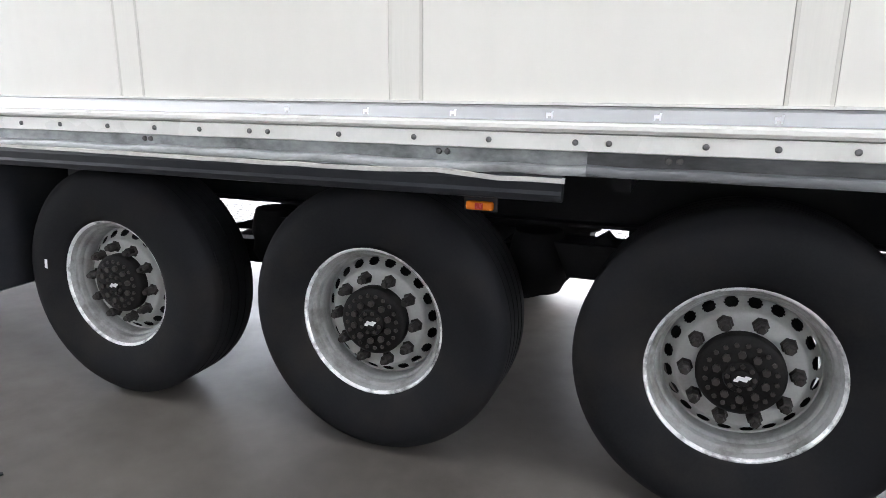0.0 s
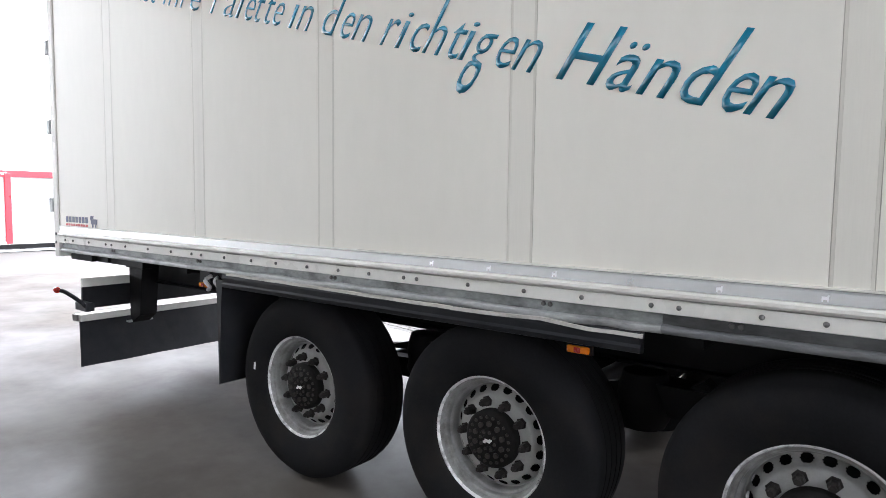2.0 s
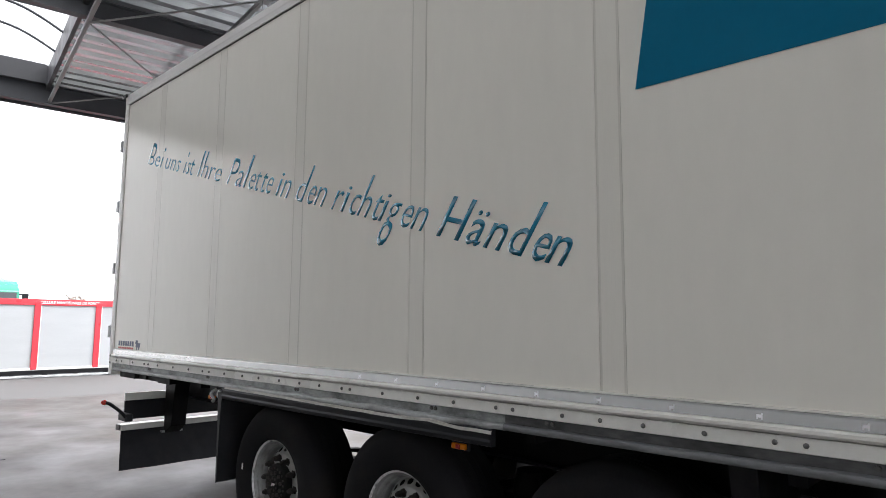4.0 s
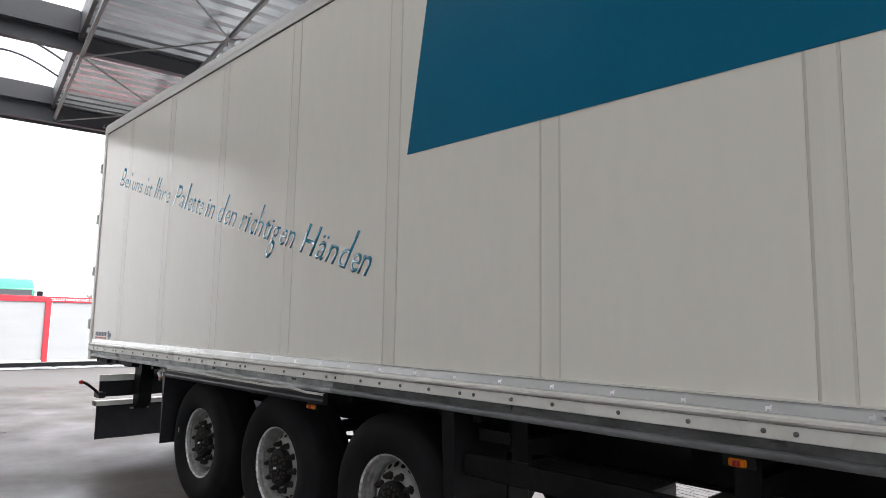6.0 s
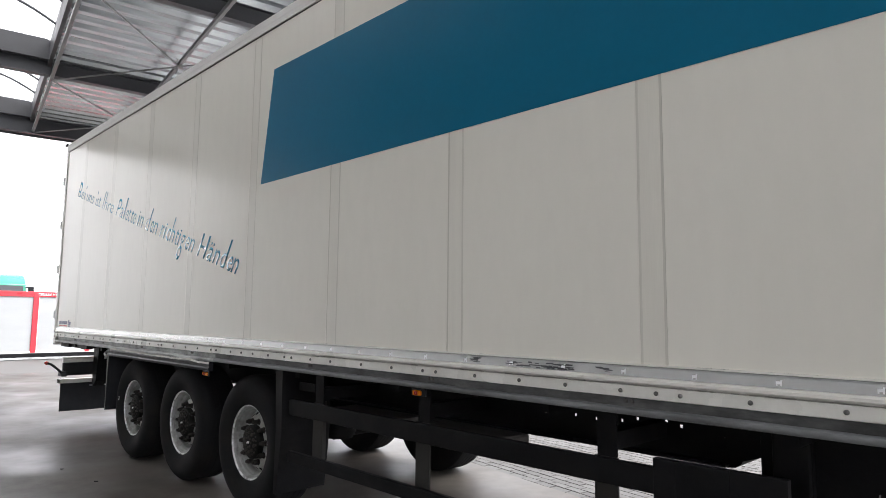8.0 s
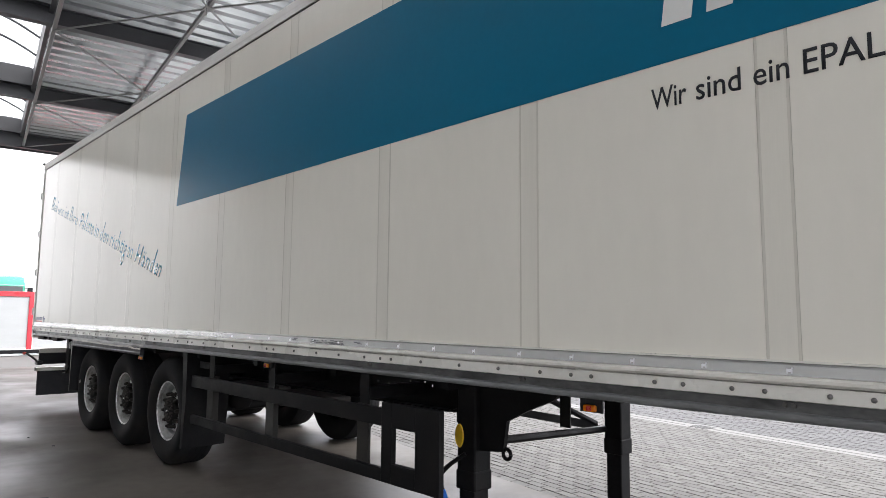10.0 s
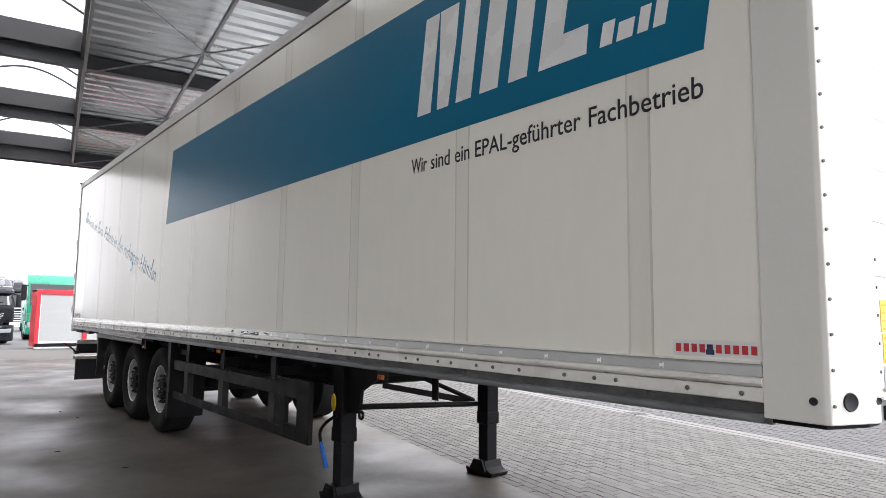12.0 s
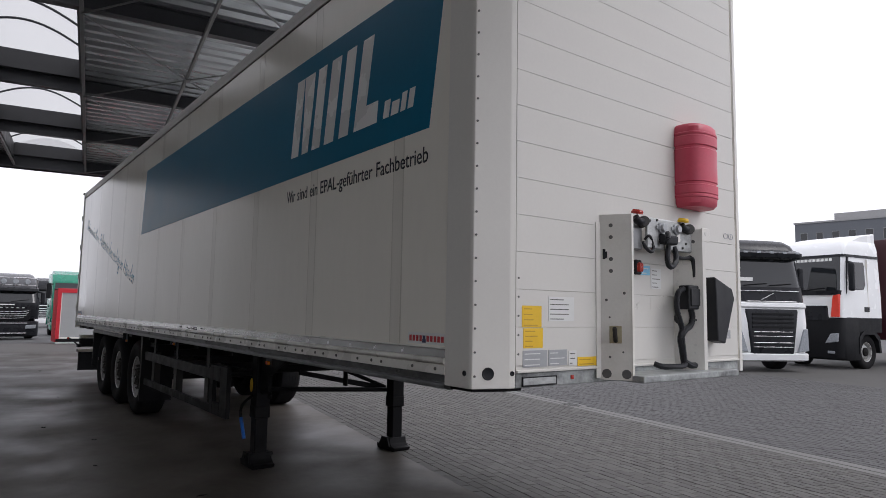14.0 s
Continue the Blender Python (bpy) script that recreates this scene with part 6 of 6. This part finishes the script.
part("bottom_beam", box((CX - 0.06, Y0, 0.2), (CX + 0.02, Y0 + NB * BW, 0.27), 0.008), M["white_paint"], cell)
for k in range(NB + 1):
    y = Y0 + k * BW
    part("post", box((CX - 0.06, y - 0.02 if k else y, 0.06 if k == 0 else 0.22), (CX + 0.03, y + 0.14, 2.2), 0.008), M["red"], cell)
    if k < NB:
        sh = part("shutter", box((CX - 0.06, y + 0.14, 0.27), (CX - 0.025, y + BW - 0.02, 2.1)), M["shutter"], cell, "pale grey roller shutter")
        for j in range(14):
            part("shutter_slat", box((CX - 0.026, y + 0.17, 0.3 + j * 0.127), (CX - 0.022, y + BW - 0.05, 0.425 + j * 0.127), 0.001), M["shutter"], sh)
        part("guide", box((CX - 0.03, y + 0.14, 0.25), (CX - 0.005, y + 0.17, 2.1)), M["plate_grey"], sh)
part("lettering", letters("CELLULE MANOEUVRES DE FORCE", 1.62, 0.085, 0.1, bold=0.015), M["lettering_white"], cell, "white lettering on the red top beam", m=pose(CX + 0.0235, Y0 + BW + 0.1, 2.145, 0, 0, 90))

# far grey building
b = thing("office_building", "distant dark grey flat-roofed building with a lighter roof housing", "building", pose(-18, 82, 0, 0, 0, 6))
wall = part("wall", box((-3.6, 0, 0), (24, 14, 13.4), 0.05), M["facade"], b)
part("roof_edge", box((-3.7, -0.1, 13.3), (24.1, 14.1, 13.5)), M["facade_light"], wall)
part("roof_housing", box((0.3, 2, 13.5), (14, 10, 14.6), 0.05), M["facade_light"], b)
for r in range(3):
    for k in range(15):
        win = part("window", box((-2.9 + k * 1.75, -0.06, 10.9 - r * 3.4), (-2.2 + k * 1.75, 0.02, 12.1 - r * 3.4)), M["screen"], wall)
        part("frame", box((-2.95 + k * 1.75, -0.03, 10.85 - r * 3.4), (-2.15 + k * 1.75, 0.0, 12.15 - r * 3.4)), M["facade_light"], win)


def tree(x, y, h, seed):
    r = random.Random(seed)
    t = thing("tree", "distant broad tree with a dull green uneven crown", "tree", pose(x, y, -0.03), "distant trees")
    trunk = bmesh.new()
    add_tube(trunk, [(0, 0, 0), (0.1, 0, h * 0.3), (0, 0.1, h * 0.75)], [0.3, 0.22, 0.06], 8)
    for k in range(7):
        a = k * 2.4
        add_tube(trunk, [(0.05, 0, h * (0.3 + 0.05 * k)), (math.cos(a) * h * 0.22, math.sin(a) * h * 0.22, h * (0.5 + 0.05 * k))], [0.12, 0.03], 5)
    part("trunk", trunk, M["bark"], t)
    verts, faces = [], []
    lumps = [(Vector((r.uniform(-1, 1) * h * 0.26, r.uniform(-1, 1) * h * 0.26, h * r.uniform(0.42, 0.92))), h * r.uniform(0.09, 0.17)) for _ in range(16)]
    for k in range(700):
        c, rad = r.choice(lumps)
        d = Vector((r.gauss(0, 1), r.gauss(0, 1), r.gauss(0, 1))).normalized() * rad * r.random() ** 0.4
        n = Vector((r.gauss(0, 1), r.gauss(0, 1), r.gauss(0, 1))).normalized()
        a = n.orthogonal().normalized() * r.uniform(0.1, 0.24)
        bb = n.cross(a)
        i = len(verts)
        verts += [c + d - a, c + d - bb * 0.6, c + d + a, c + d + bb * 0.6]
        faces.append((i, i + 1, i + 2, i + 3))
    me = bpy.data.meshes.new("crown")
    me.from_pydata(verts, [], faces)
    me.materials.append(M["leaf"])
    crown = new("crown", me)
    crown.parent = t
    return t


for k, (x, y, h) in enumerate(((-92, 12, 4.4), (-96, 17, 5.2), (-90, 22, 4.3), (-95, 27, 5.4), (-93, 33, 4.8), (-98, 7, 5.6), (-96, 40, 5.0))):
    tree(x, y, h, 40 + k)

# litter on the slab
for x, y, k in ((6.2, -1.1, 0.8), (3.1, -0.6, 0.4), (10.4, -0.35, 1.3), (1.2, -1.6, 1.0), (7.4, -0.7, 0.8), (-2.2, -0.4, 1.1), (3.85, -0.5, 0.55), (8.8, -0.9, 0.6), (11.9, -0.7, 0.6), (12.6, -1.4, 0.5)):
    single("litter", prism([(-0.03 * k, -0.006), (0.0, -0.012), (0.04 * k, 0.0), (0.01, 0.012), (-0.02, 0.01)], 2, 0.0, 0.006), M["black_frame"], "small dark scrap lying on the concrete floor", "litter", group="scraps on the floor", m=pose(x, y, 0.0, 0, 0, 70 * k))

# gutter and drain in the paving
gutter = part("gutter", box((-40, 4.12, -0.1), (40, 4.235, -0.002)), M["gutter"], pave_under)
part("gutter_stone", box((-40, 4.265, -0.1), (40, 4.42, -0.002)), M["gutter"], pave_under)
part("gutter_channel", box((-40, 4.2, -0.1), (40, 4.3, -0.02)), M["black_plastic"], pave_under)
grate = thing("drain_cover", "square pale-framed iron drain grate set in the gutter", "drain", SLAB @ pose(-2.53, 4.28, 0.0))
part("frame", box((-0.2, -0.17, -0.05), (0.2, 0.17, 0.002)), M["gutter"], grate)
part("well", box((-0.15, -0.125, -0.04), (0.15, 0.125, 0.0035)), M["black_frame"], grate)
for k in range(6):
    part("bar", box((-0.15, -0.115 + k * 0.04, 0.0035), (0.15, -0.092 + k * 0.04, 0.007)), M["rivet_dark"], grate)

# paving bricks: the near ones singly, the rest joined
BL, BWD, GAP = 0.2, 0.1, 0.0055
brick_me = mesh_of("brick", box((0, 0, -0.05), (BL - GAP, BWD - GAP, 0.0), 0.003), M["brick"])
rr = random.Random(11)


def brick_field(v_start, v_end, mat, label, singles):
    verts, faces = [], []
    count, row, v = 0, 0, v_start
    while v < v_end - BWD * 0.5:
        a = -16.0 + (row % 2) * BL / 2
        while a < 15:
            dz = rr.uniform(-0.0025, 0.0015)
            if count < singles and 0.0 <= a < 3.0 and v < 2.0:
                piece("brick", brick_me, pave_under, Matrix.Translation((a, v, dz)))
                count += 1
            else:
                i = len(verts)
                x0, x1, y0, y1, e = a, a + BL - GAP, v, v + BWD - GAP, 0.004
                verts += [(x0, y0, -0.02), (x1, y0, -0.02), (x1, y1, -0.02), (x0, y1, -0.02), (x0 + e, y0 + e, dz), (x1 - e, y0 + e, dz), (x1 - e, y1 - e, dz), (x0 + e, y1 - e, dz)]
                faces += [(i + 4, i + 5, i + 6, i + 7), (i, i + 1, i + 5, i + 4), (i + 1, i + 2, i + 6, i + 5), (i + 2, i + 3, i + 7, i + 6), (i + 3, i, i + 4, i + 7)]
            a += BL
        v += BWD
        row += 1
    me = bpy.data.meshes.new("bricks")
    me.from_pydata(verts, [], faces)
    me.materials.append(mat)
    rest = new("bricks", me)
    rest.parent = pave_under
    tagged(rest, label, kind="stuff")


brick_field(0.0, 4.1, M["brick"], "grey clinker bricks laid in running bond", 300)
brick_field(4.43, 13.0, M["brick_dark"], "darker clinker bricks beyond the gutter", 0)
